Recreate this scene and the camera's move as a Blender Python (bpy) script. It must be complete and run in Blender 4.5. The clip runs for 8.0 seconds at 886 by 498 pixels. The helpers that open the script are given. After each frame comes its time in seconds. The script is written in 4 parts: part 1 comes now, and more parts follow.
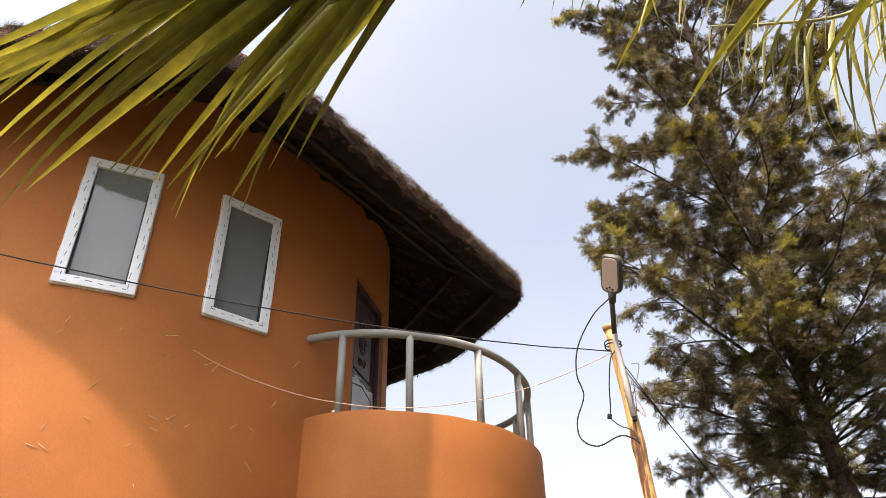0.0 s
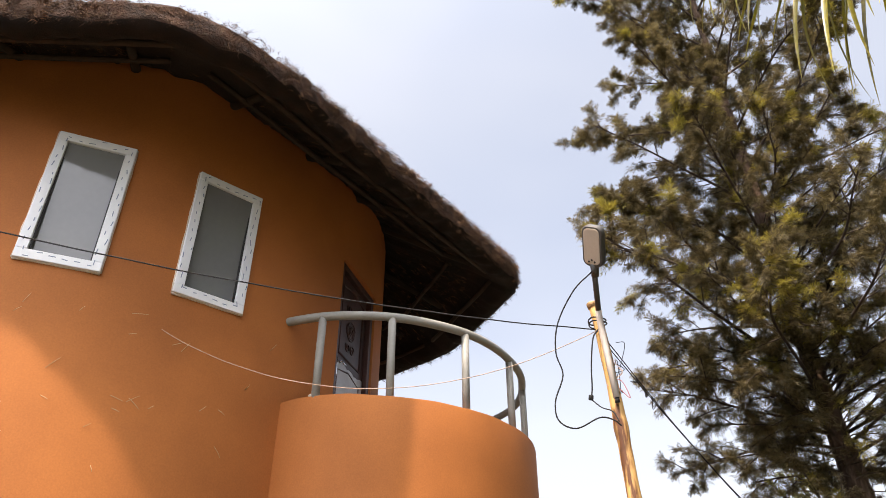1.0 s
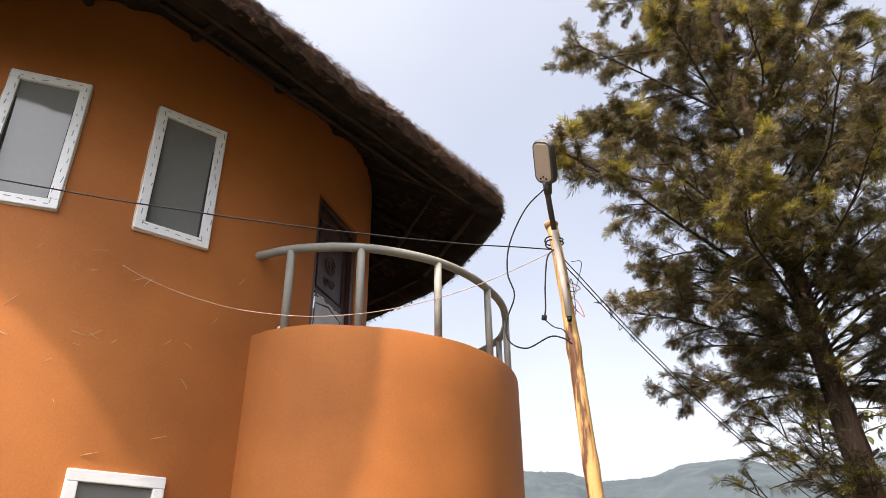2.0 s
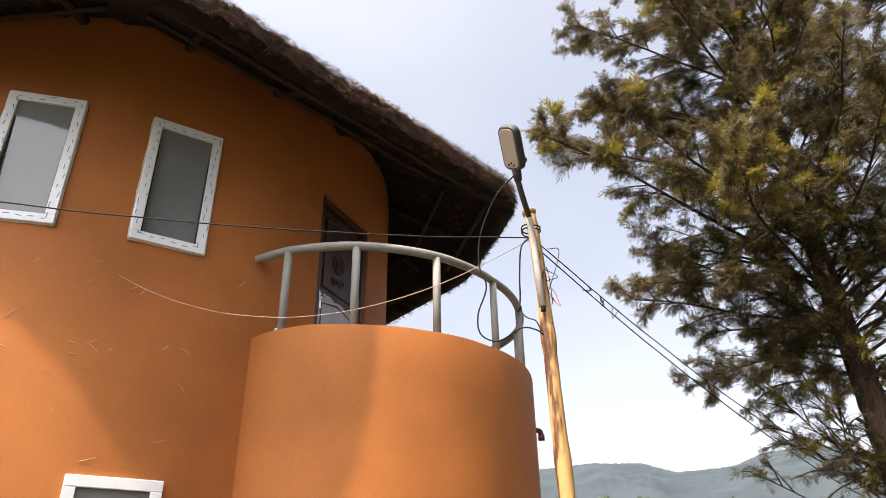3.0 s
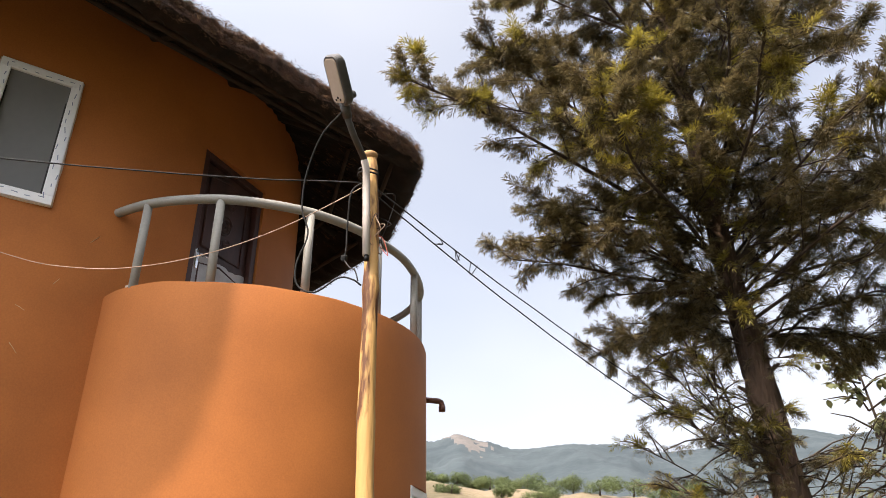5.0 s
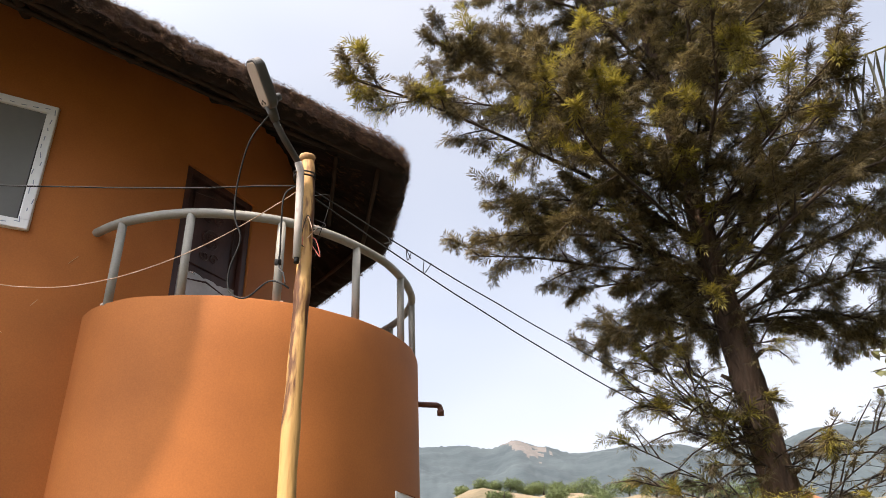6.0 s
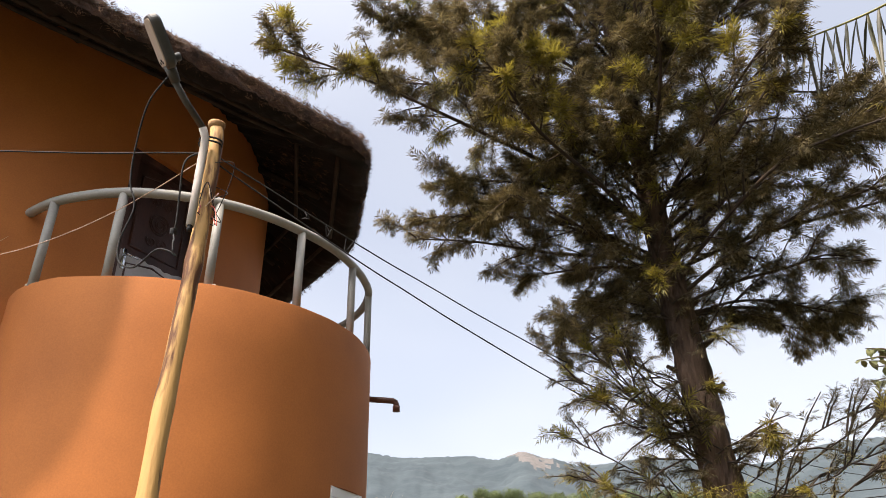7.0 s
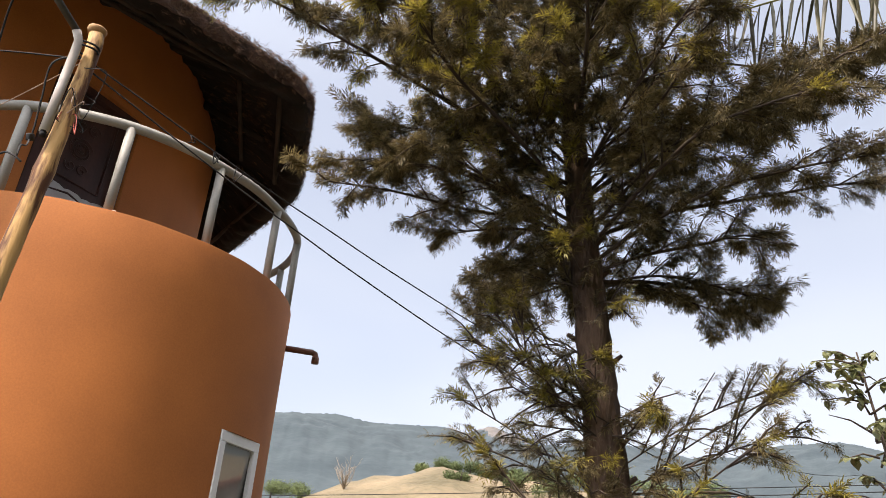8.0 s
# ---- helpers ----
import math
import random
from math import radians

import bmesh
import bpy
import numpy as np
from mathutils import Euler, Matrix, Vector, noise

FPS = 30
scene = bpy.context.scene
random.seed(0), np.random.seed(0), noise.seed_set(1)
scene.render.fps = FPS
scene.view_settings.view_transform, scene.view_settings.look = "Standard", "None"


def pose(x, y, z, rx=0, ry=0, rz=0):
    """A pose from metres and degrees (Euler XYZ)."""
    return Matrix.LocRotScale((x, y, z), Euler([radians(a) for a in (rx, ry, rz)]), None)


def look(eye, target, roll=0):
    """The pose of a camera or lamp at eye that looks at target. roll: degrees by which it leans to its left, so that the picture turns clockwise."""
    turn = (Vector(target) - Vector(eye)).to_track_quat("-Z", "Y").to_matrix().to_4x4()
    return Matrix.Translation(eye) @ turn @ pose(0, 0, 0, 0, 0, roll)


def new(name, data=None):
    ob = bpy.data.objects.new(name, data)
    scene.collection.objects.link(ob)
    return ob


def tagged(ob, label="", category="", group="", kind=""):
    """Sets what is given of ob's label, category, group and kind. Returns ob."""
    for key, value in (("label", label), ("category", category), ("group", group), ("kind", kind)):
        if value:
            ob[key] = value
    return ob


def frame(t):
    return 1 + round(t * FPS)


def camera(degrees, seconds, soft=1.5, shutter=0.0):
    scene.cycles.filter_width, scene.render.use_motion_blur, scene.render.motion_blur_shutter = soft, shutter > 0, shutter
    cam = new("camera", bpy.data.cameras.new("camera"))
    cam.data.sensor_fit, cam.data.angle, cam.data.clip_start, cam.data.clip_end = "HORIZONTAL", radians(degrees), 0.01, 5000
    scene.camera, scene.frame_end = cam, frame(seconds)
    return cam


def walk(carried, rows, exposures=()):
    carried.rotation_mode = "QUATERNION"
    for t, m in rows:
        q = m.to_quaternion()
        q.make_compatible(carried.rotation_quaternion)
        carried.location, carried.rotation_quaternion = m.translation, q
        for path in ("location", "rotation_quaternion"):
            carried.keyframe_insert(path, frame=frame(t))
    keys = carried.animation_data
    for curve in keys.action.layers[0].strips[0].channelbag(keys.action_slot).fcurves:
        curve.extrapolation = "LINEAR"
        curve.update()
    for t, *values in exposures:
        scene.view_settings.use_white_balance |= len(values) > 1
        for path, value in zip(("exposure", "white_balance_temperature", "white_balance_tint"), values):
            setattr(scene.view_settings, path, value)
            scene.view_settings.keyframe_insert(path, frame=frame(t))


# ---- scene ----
cam = camera(65.0, 8.0, soft=0.55)
PATH = [
    (0, (0.904, 0.563, 1.731), (0.63, 2.229, 2.803), -1.0),
    (0.5, (1.034, 0.682, 1.698), (0.607, 2.33, 2.747), -2.4),
    (1, (1.167, 0.951, 1.701), (0.831, 2.602, 2.779), 0.1),
    (1.5, (1.475, 1.113, 1.702), (1.243, 2.858, 2.652), -0.6),
    (1.7, (1.506, 1.143, 1.643), (1.204, 2.884, 2.58), -0.5),
    (2.8, (2.024, 1.461, 1.666), (1.446, 3.125, 2.613), -1.0),
    (3, (2.104, 1.473, 1.672), (1.507, 3.141, 2.6), -0.8),
    (3.5, (2.295, 1.597, 1.66), (1.646, 3.246, 2.587), -1.8),
    (4, (2.42, 1.809, 1.64), (1.835, 3.459, 2.607), -2.2),
    (4.5, (2.549, 2.041, 1.647), (1.832, 3.644, 2.604), -3.1),
    (5, (2.793, 2.158, 1.655), (2.233, 3.865, 2.535), -0.7),
    (6.5, (3.515, 2.68, 1.588), (2.786, 4.302, 2.505), -2.3),
    (7, (3.663, 2.941, 1.551), (2.963, 4.569, 2.477), -1.0),
    (7.5, (3.817, 3.243, 1.549), (3.237, 4.932, 2.449), -0.6),
    (8, (4.071, 3.373, 1.522), (3.39, 5.048, 2.376), 3.7),
]
walk(cam, [(t, look(eye, target, roll)) for t, eye, target, roll in PATH],
     [(0.0, 1.27, 6900, 16), (5.2, 1.26, 6900, 16), (6.5, 1.2, 6900, 16), (8.0, 1.16, 6800, 16)])
# ---------------------------------------------------------------- light
SUN_AZ, SUN_EL = radians(-111), radians(58)      # angle from +x, counter-clockwise
sun_from = Vector((math.cos(SUN_AZ) * math.cos(SUN_EL), math.sin(SUN_AZ) * math.cos(SUN_EL), math.sin(SUN_EL)))
sun = new("sun", bpy.data.lights.new("sun", "SUN"))
sun.data.energy, sun.data.angle, sun.data.color = 2.8, radians(1.3), (1.0, 0.9, 0.74)
sun.matrix_world = look((0, 0, 40), Vector((0, 0, 40)) - sun_from)

world = bpy.data.worlds.new("sky")
scene.world = world
world.use_nodes = True
wn, wl = world.node_tree.nodes, world.node_tree.links
wn.clear()
w_out = wn.new("ShaderNodeOutputWorld")
w_bg = wn.new("ShaderNodeBackground")
w_sky = wn.new("ShaderNodeTexSky")
w_sky.sky_type, w_sky.sun_disc = "NISHITA", False
w_sky.sun_elevation, w_sky.sun_rotation = SUN_EL, radians(90) - SUN_AZ
w_sky.dust_density, w_sky.ozone_density = 6.0, 1.5
w_co = wn.new("ShaderNodeTexCoord")
w_map = wn.new("ShaderNodeMapping")
w_map.inputs["Scale"].default_value = (1.0, 1.0, 2.2)
w_noise = wn.new("ShaderNodeTexNoise")
w_noise.inputs["Scale"].default_value, w_noise.inputs["Detail"].default_value = 1.3, 3.0
w_ramp = wn.new("ShaderNodeValToRGB")
w_ramp.color_ramp.elements[0].position, w_ramp.color_ramp.elements[0].color = 0.34, (0.15, 0.15, 0.15, 1)
w_ramp.color_ramp.elements[1].position, w_ramp.color_ramp.elements[1].color = 0.66, (0.97, 0.97, 0.97, 1)
w_mix = wn.new("ShaderNodeMix")
w_mix.data_type = "RGBA"
w_mix.inputs["A"].default_value, w_mix.inputs["B"].default_value = (1.93, 2.24, 2.72, 1), (2.82, 3.03, 3.2, 1)
w_bg.inputs["Strength"].default_value = 0.1
w_clear = wn.new("ShaderNodeBackground")
w_clear.inputs["Strength"].default_value = 0.05
w_sum = wn.new("ShaderNodeAddShader")
wl.new(w_co.outputs["Generated"], w_map.inputs["Vector"])
wl.new(w_map.outputs["Vector"], w_noise.inputs["Vector"])
wl.new(w_noise.outputs["Fac"], w_ramp.inputs["Fac"])
wl.new(w_ramp.outputs["Color"], w_mix.inputs["Factor"])
w_dot = wn.new("ShaderNodeVectorMath")
w_dot.operation = "DOT_PRODUCT"
w_dot.inputs[1].default_value = sun_from
w_max, w_pow, w_gain = (wn.new("ShaderNodeMath") for _ in range(3))
w_max.operation, w_pow.operation, w_gain.operation = "MAXIMUM", "POWER", "MULTIPLY_ADD"
w_max.inputs[1].default_value, w_pow.inputs[1].default_value = 0.0, 4.0
w_gain.inputs[1].default_value = 7.5
# the haze thickens towards the horizon
w_xyz = wn.new("ShaderNodeSeparateXYZ")
w_low, w_low3, w_haze = (wn.new("ShaderNodeMath") for _ in range(3))
w_low.operation, w_low3.operation, w_haze.operation = "SUBTRACT", "POWER", "MULTIPLY_ADD"
w_low.use_clamp = True
w_low.inputs[0].default_value, w_low3.inputs[1].default_value = 1.0, 3.0
w_haze.inputs[1].default_value, w_haze.inputs[2].default_value = 0.5, 0.88
wl.new(w_co.outputs["Generated"], w_xyz.inputs["Vector"])
wl.new(w_xyz.outputs["Z"], w_low.inputs[1])
wl.new(w_low.outputs[0], w_low3.inputs[0])
wl.new(w_low3.outputs[0], w_haze.inputs[0])
wl.new(w_haze.outputs[0], w_gain.inputs[2])
w_veil = wn.new("ShaderNodeVectorMath")
w_veil.operation = "SCALE"
wl.new(w_co.outputs["Generated"], w_dot.inputs[0])
wl.new(w_dot.outputs["Value"], w_max.inputs[0])
wl.new(w_max.outputs[0], w_pow.inputs[0])
wl.new(w_pow.outputs[0], w_gain.inputs[0])
wl.new(w_mix.outputs["Result"], w_veil.inputs[0])
wl.new(w_gain.outputs[0], w_veil.inputs["Scale"])
wl.new(w_veil.outputs["Vector"], w_bg.inputs["Color"])
wl.new(w_sky.outputs["Color"], w_clear.inputs["Color"])
wl.new(w_bg.outputs["Background"], w_sum.inputs[0])
wl.new(w_clear.outputs["Background"], w_sum.inputs[1])
wl.new(w_sum.outputs["Shader"], w_out.inputs["Surface"])


# ---------------------------------------------------------------- materials
def surface(name, dark, light, rough=0.8, scale=6.0, fine=60.0, bump=0.3, depth=0.01, metal=0.0, spread=0.0, each=False, through_light=0.0, stretch=(1, 1, 1), ior=1.45, low=0.45, high=0.9):
    """A node material: two colours mixed at two scales, with relief; spread varies it from piece to piece."""
    m = bpy.data.materials.new(name)
    m.use_nodes = True
    nt, b = m.node_tree, m.node_tree.nodes["Principled BSDF"]
    n, ln = nt.nodes, nt.links
    co = n.new("ShaderNodeTexCoord")
    mp = n.new("ShaderNodeMapping")
    mp.inputs["Scale"].default_value = stretch
    ln.new(co.outputs["Object"], mp.inputs["Vector"])
    big, small = n.new("ShaderNodeTexNoise"), n.new("ShaderNodeTexNoise")
    big.inputs["Scale"].default_value, big.inputs["Detail"].default_value = scale, 4.0
    small.inputs["Scale"].default_value, small.inputs["Detail"].default_value = fine, 3.0
    for t in (big, small):
        ln.new(mp.outputs["Vector"], t.inputs["Vector"])
    add = n.new("ShaderNodeMath")
    add.operation = "MULTIPLY_ADD"
    add.inputs[1].default_value = 0.35
    ln.new(small.outputs["Fac"], add.inputs[0])
    ln.new(big.outputs["Fac"], add.inputs[2])
    ramp = n.new("ShaderNodeValToRGB")
    ramp.color_ramp.elements[0].position, ramp.color_ramp.elements[0].color = low, (*dark, 1)
    ramp.color_ramp.elements[1].position, ramp.color_ramp.elements[1].color = high, (*light, 1)
    ln.new(add.outputs[0], ramp.inputs["Fac"])
    colour = ramp.outputs["Color"]
    if spread:
        info = n.new("ShaderNodeObjectInfo" if each else "ShaderNodeNewGeometry")
        hsv = n.new("ShaderNodeHueSaturation")
        rng = n.new("ShaderNodeMapRange")
        rng.inputs["To Min"].default_value, rng.inputs["To Max"].default_value = 1 - spread, 1 + spread
        ln.new(info.outputs["Random" if each else "Random Per Island"], rng.inputs["Value"])
        ln.new(rng.outputs["Result"], hsv.inputs["Value"])
        ln.new(colour, hsv.inputs["Color"])
        colour = hsv.outputs["Color"]
    ln.new(colour, b.inputs["Base Color"])
    b.inputs["Roughness"].default_value, b.inputs["Metallic"].default_value, b.inputs["IOR"].default_value = rough, metal, ior
    if bump:
        bp = n.new("ShaderNodeBump")
        bp.inputs["Strength"].default_value, bp.inputs["Distance"].default_value = bump, depth
        ln.new(small.outputs["Fac"], bp.inputs["Height"])
        ln.new(bp.outputs["Normal"], b.inputs["Normal"])
    if through_light:
        tr, mx = n.new("ShaderNodeBsdfTranslucent"), n.new("ShaderNodeMixShader")
        mx.inputs["Fac"].default_value = through_light
        ln.new(colour, tr.inputs["Color"])
        ln.new(b.outputs["BSDF"], mx.inputs[1])
        ln.new(tr.outputs["BSDF"], mx.inputs[2])
        ln.new(mx.outputs["Shader"], n["Material Output"].inputs["Surface"])
    return m


PLASTER = surface("terracotta_plaster", (0.325, 0.104, 0.022), (0.515, 0.172, 0.038), 0.78, 0.8, 85, 0.14, 0.004)
PLASTER_IN = surface("inner_plaster", (0.40, 0.33, 0.26), (0.5, 0.42, 0.33), 0.85, 2, 40, 0.1)
PVC = surface("white_pvc_film", (0.8, 0.81, 0.83), (0.9, 0.9, 0.9), 0.35, 9, 60, 0.15, 0.002, stretch=(1, 1, 0.4))
PVC_PLAIN = surface("white_pvc", (0.8, 0.81, 0.82), (0.86, 0.86, 0.85), 0.35, 3, 60, 0.05, 0.001)
FILM_PRINT = surface("film_print", (0.16, 0.2, 0.3), (0.3, 0.34, 0.42), 0.5, 20, 90, 0)
GLASS = surface("tinted_glass", (0.19, 0.19, 0.188), (0.22, 0.22, 0.215), 0.04, 1, 20, 0, ior=1.75)
GASKET = surface("rubber_gasket", (0.02, 0.02, 0.02), (0.04, 0.04, 0.04), 0.6, 10, 60, 0.1)
THATCH = surface("old_thatch", (0.024, 0.011, 0.006), (0.11, 0.05, 0.027), 0.95, 9, 70, 1.0, 0.05)
STRAW = surface("straw", (0.035, 0.018, 0.009), (0.19, 0.1, 0.048), 0.85, 8, 60, 0, spread=0.7)
# darker copy of the thatch: the gloom under the roof is in its colour
THATCH_UNDER = surface("thatch_in_shade", (0.006, 0.003, 0.002), (0.02, 0.0095, 0.006), 1.0, 5, 90, 0.6, 0.02)
STRAW_PALE = surface("pale_straw", (0.5, 0.36, 0.18), (0.65, 0.5, 0.3), 0.7, 8, 60, 0)
# roof poles, both browns darkened to carry the shade below the thatch
POLE_DARK = surface("shaded_roof_pole", (0.012, 0.007, 0.005), (0.04, 0.024, 0.015), 0.85, 6, 50, 0.4, 0.005, stretch=(1, 1, 0.3))
EAVES_WOOD = surface("shaded_eaves_pole", (0.02, 0.011, 0.007), (0.06, 0.034, 0.022), 0.85, 6, 50, 0.4, 0.005)
STEEL_PAINT = surface("grey_painted_steel", (0.23, 0.22, 0.195), (0.32, 0.305, 0.27), 0.55, 5, 80, 0.15, 0.002)
WOOD_POLE = surface("peeled_eucalyptus", (0.1, 0.035, 0.011), (0.5, 0.29, 0.1), 0.7, 16, 60, 0.6, 0.006, stretch=(1, 1, 0.14), low=0.56, high=0.7)
WOOD_CUT = surface("cut_wood", (0.3, 0.15, 0.06), (0.5, 0.3, 0.14), 0.8, 12, 80, 0.3)
CONDUIT = surface("weathered_conduit", (0.36, 0.31, 0.27), (0.56, 0.5, 0.45), 0.5, 8, 70, 0.1, 0.002, stretch=(1, 1, 0.3))
LAMP_GREY = surface("lamp_housing", (0.05, 0.048, 0.045), (0.085, 0.08, 0.075), 0.5, 8, 60, 0.1, 0.002)
LAMP_LENS = surface("lamp_lens", (0.4, 0.33, 0.26), (0.47, 0.39, 0.31), 0.3, 4, 60, 0.05)
CABLE = surface("black_cable", (0.008, 0.008, 0.009), (0.02, 0.02, 0.02), 0.8, 20, 90, 0.1)
CABLE_PALE = surface("bare_copper_wire", (0.35, 0.22, 0.15), (0.5, 0.36, 0.27), 0.5, 20, 90, 0)
CABLE_RED = surface("red_wire", (0.4, 0.06, 0.04), (0.5, 0.1, 0.07), 0.5, 20, 90, 0)
DOOR_WOOD = surface("dark_carved_wood", (0.035, 0.013, 0.01), (0.085, 0.034, 0.026), 0.5, 5, 60, 0.3, 0.003, stretch=(1, 1, 0.3))
DOOR_FILM = surface("protective_film", (0.4, 0.39, 0.39), (0.54, 0.53, 0.53), 0.45, 5, 30, 0.3, 0.004)
CHROME = surface("chrome", (0.6, 0.6, 0.6), (0.75, 0.75, 0.75), 0.2, 8, 60, 0, metal=1.0)
RUST_PIPE = surface("brown_pipe", (0.1, 0.045, 0.03), (0.2, 0.09, 0.06), 0.6, 8, 60, 0.2, 0.003)
CONCRETE = surface("balcony_screed", (0.2, 0.19, 0.17), (0.3, 0.28, 0.26), 0.9, 4, 60, 0.3)
BARK = surface("rough_bark", (0.03, 0.018, 0.012), (0.14, 0.088, 0.058), 0.95, 7, 38, 1.0, 0.03, stretch=(1, 1, 0.25))
TWIG = surface("twig_bark", (0.03, 0.021, 0.015), (0.075, 0.053, 0.038), 0.9, 9, 60, 0.4)
LEAF = surface("silky_oak_leaf", (0.068, 0.053, 0.024), (0.19, 0.15, 0.068), 0.5, 1.3, 30, 0, spread=0.55, through_light=0.38, ior=1.35)
LEAF_YOUNG = surface("young_leaf", (0.17, 0.15, 0.022), (0.34, 0.28, 0.05), 0.45, 2, 30, 0, spread=0.3, through_light=0.45)
LEAF_BROAD = surface("broad_leaf", (0.065, 0.08, 0.03), (0.19, 0.19, 0.08), 0.45, 3, 30, 0, spread=0.35, through_light=0.3)
PALM_LEAF = surface("palm_leaflet", (0.06, 0.075, 0.014), (0.38, 0.3, 0.03), 0.3, 2.2, 40, 0.1, 0.001, through_light=0.45, spread=0.45, each=True)
# darker copy of the palm leaflet, standing in for a frond in shade
PALM_SHADED = surface("shaded_palm_leaflet", (0.035, 0.034, 0.018), (0.11, 0.1, 0.05), 0.5, 2.2, 40, 0.1, 0.001, through_light=0.2, spread=0.4, each=True)
PALM_RIB = surface("palm_rib", (0.2, 0.19, 0.06), (0.36, 0.32, 0.12), 0.5, 5, 50, 0.2)
# distance haze is mixed into the hill's blue-grey tones
HILL = surface("hazed_wooded_hill", (0.028, 0.041, 0.048), (0.055, 0.072, 0.078), 1.0, 0.012, 0.09, 0.12, 4.0)
DRY_TWIG = surface("dry_twig", (0.2, 0.16, 0.12), (0.36, 0.3, 0.23), 0.9, 6, 60, 0.2)
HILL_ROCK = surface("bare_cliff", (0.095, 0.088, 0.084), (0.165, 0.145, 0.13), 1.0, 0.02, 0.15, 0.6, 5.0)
DRY_GRASS = surface("dry_grass", (0.09, 0.075, 0.04), (0.23, 0.175, 0.105), 0.95, 0.15, 2.0, 0.6, 0.3)
GROUND = surface("dusty_ground", (0.045, 0.042, 0.025), (0.1, 0.088, 0.055), 0.95, 0.05, 1.2, 0.5, 0.1)
SHRUB = surface("shrub_leaf", (0.05, 0.075, 0.025), (0.13, 0.16, 0.055), 0.7, 0.4, 4, 0, spread=0.4, through_light=0.2)
TILE = surface("clay_roof_tile", (0.2, 0.075, 0.045), (0.33, 0.13, 0.08), 0.8, 3, 30, 0.3)
HOUSE_WALL = surface("pale_house_wall", (0.6, 0.5, 0.41), (0.7, 0.6, 0.5), 0.85, 2, 30, 0.1)


# ---------------------------------------------------------------- mesh helpers
def mesh(name, verts, faces, material, smooth=True):
    me = bpy.data.meshes.new(name)
    me.from_pydata([tuple(v) for v in verts], [], faces)
    me.update()
    if smooth:
        me.shade_smooth()
    me.materials.append(material)
    return me


def thing(name, label, category, at=(0, 0, 0), group="", kind=""):
    """An empty at the base of a thing, to which its parts are fixed."""
    return tagged(_at(new(name), at), label, category, group, kind)


def _at(ob, at):
    ob.location = at
    return ob


def part(name, me, parent, label="", kind=""):
    """A mesh in world coordinates, fixed under a thing or a part."""
    ob = new(name, me)
    if parent is not None:
        ob.parent = parent
        bpy.context.view_layer.update()
        ob.matrix_parent_inverse = parent.matrix_world.inverted()
    return tagged(ob, label, kind=kind)


def frames_along(pts):
    """A side and an up vector at each point of a line."""
    pts = [Vector(p) for p in pts]
    out, side = [], None
    for i, p in enumerate(pts):
        d = (pts[min(i + 1, len(pts) - 1)] - pts[max(i - 1, 0)]).normalized()
        if side is None:
            side = d.cross(Vector((0, 0, 1)) if abs(d.z) < 0.9 else Vector((0, 1, 0))).normalized()
        side = (side - d * side.dot(d)).normalized()
        out.append((p, side, d.cross(side)))
    return out


def tube(pts, radii, sides=10, cap=True, rough=0.0, seed=0):
    """Vertices and faces of a round bar along a line; radii: one, or one a point."""
    rnd = random.Random(seed)
    if not hasattr(radii, "__len__"):
        radii = [radii] * len(pts)
    vs, fs = [], []
    for (p, s, u), r in zip(frames_along(pts), radii):
        for k in range(sides):
            a = 2 * math.pi * k / sides
            q = r * (1 + rough * (rnd.random() - 0.5))
            vs.append(p + s * (q * math.cos(a)) + u * (q * math.sin(a)))
    for i in range(len(pts) - 1):
        for k in range(sides):
            k2 = (k + 1) % sides
            fs.append((i * sides + k, i * sides + k2, (i + 1) * sides + k2, (i + 1) * sides + k))
    if cap:
        fs.append(tuple(range(sides))[::-1])
        fs.append(tuple(len(vs) - sides + k for k in range(sides)))
    return vs, fs


def smooth_line(pts, n=8):
    """A Catmull-Rom line through the points."""
    P = [Vector(p) for p in pts]
    P = [P[0] * 2 - P[1]] + P + [P[-1] * 2 - P[-2]]
    out = []
    for i in range(1, len(P) - 2):
        for k in range(n):
            t = k / n
            a, b, c, d = P[i - 1], P[i], P[i + 1], P[i + 2]
            out.append(0.5 * (2 * b + (c - a) * t + (2 * a - 5 * b + 4 * c - d) * t * t + (3 * b - a - 3 * c + d) * t ** 3))
    return out + [P[-2]]


def box(m, sx, sy, sz, bevel=0.004):
    """Vertices and faces of a bevelled block under the matrix m, centred."""
    bm = bmesh.new()
    bmesh.ops.create_cube(bm, size=1.0, matrix=Matrix.Diagonal((sx, sy, sz, 1)))
    if bevel:
        bmesh.ops.bevel(bm, geom=bm.edges[:], offset=bevel, segments=2, affect="EDGES", profile=0.5)
    vs = [m @ v.co for v in bm.verts]
    fs = [tuple(v.index for v in f.verts) for f in bm.faces]
    bm.free()
    return vs, fs


def joined(*shapes):
    vs, fs = [], []
    for v, f in shapes:
        o = len(vs)
        vs += list(v)
        fs += [tuple(i + o for i in q) for q in f]
    return vs, fs


def sagging(a, b, sag, n=40):
    a, b = Vector(a), Vector(b)
    return [a.lerp(b, i / n) - Vector((0, 0, 4 * sag * (i / n) * (1 - i / n))) for i in range(n + 1)]


# ---------------------------------------------------------------- ground and distance
def ridge(az, table):
    for (a, h), (b, k) in zip(table, table[1:]):
        if a <= az <= b:
            t = (az - a) / (b - a)
            t = t * t * (3 - 2 * t)
            return h + (k - h) * t
    return table[0][1] if az < table[0][0] else table[-1][1]


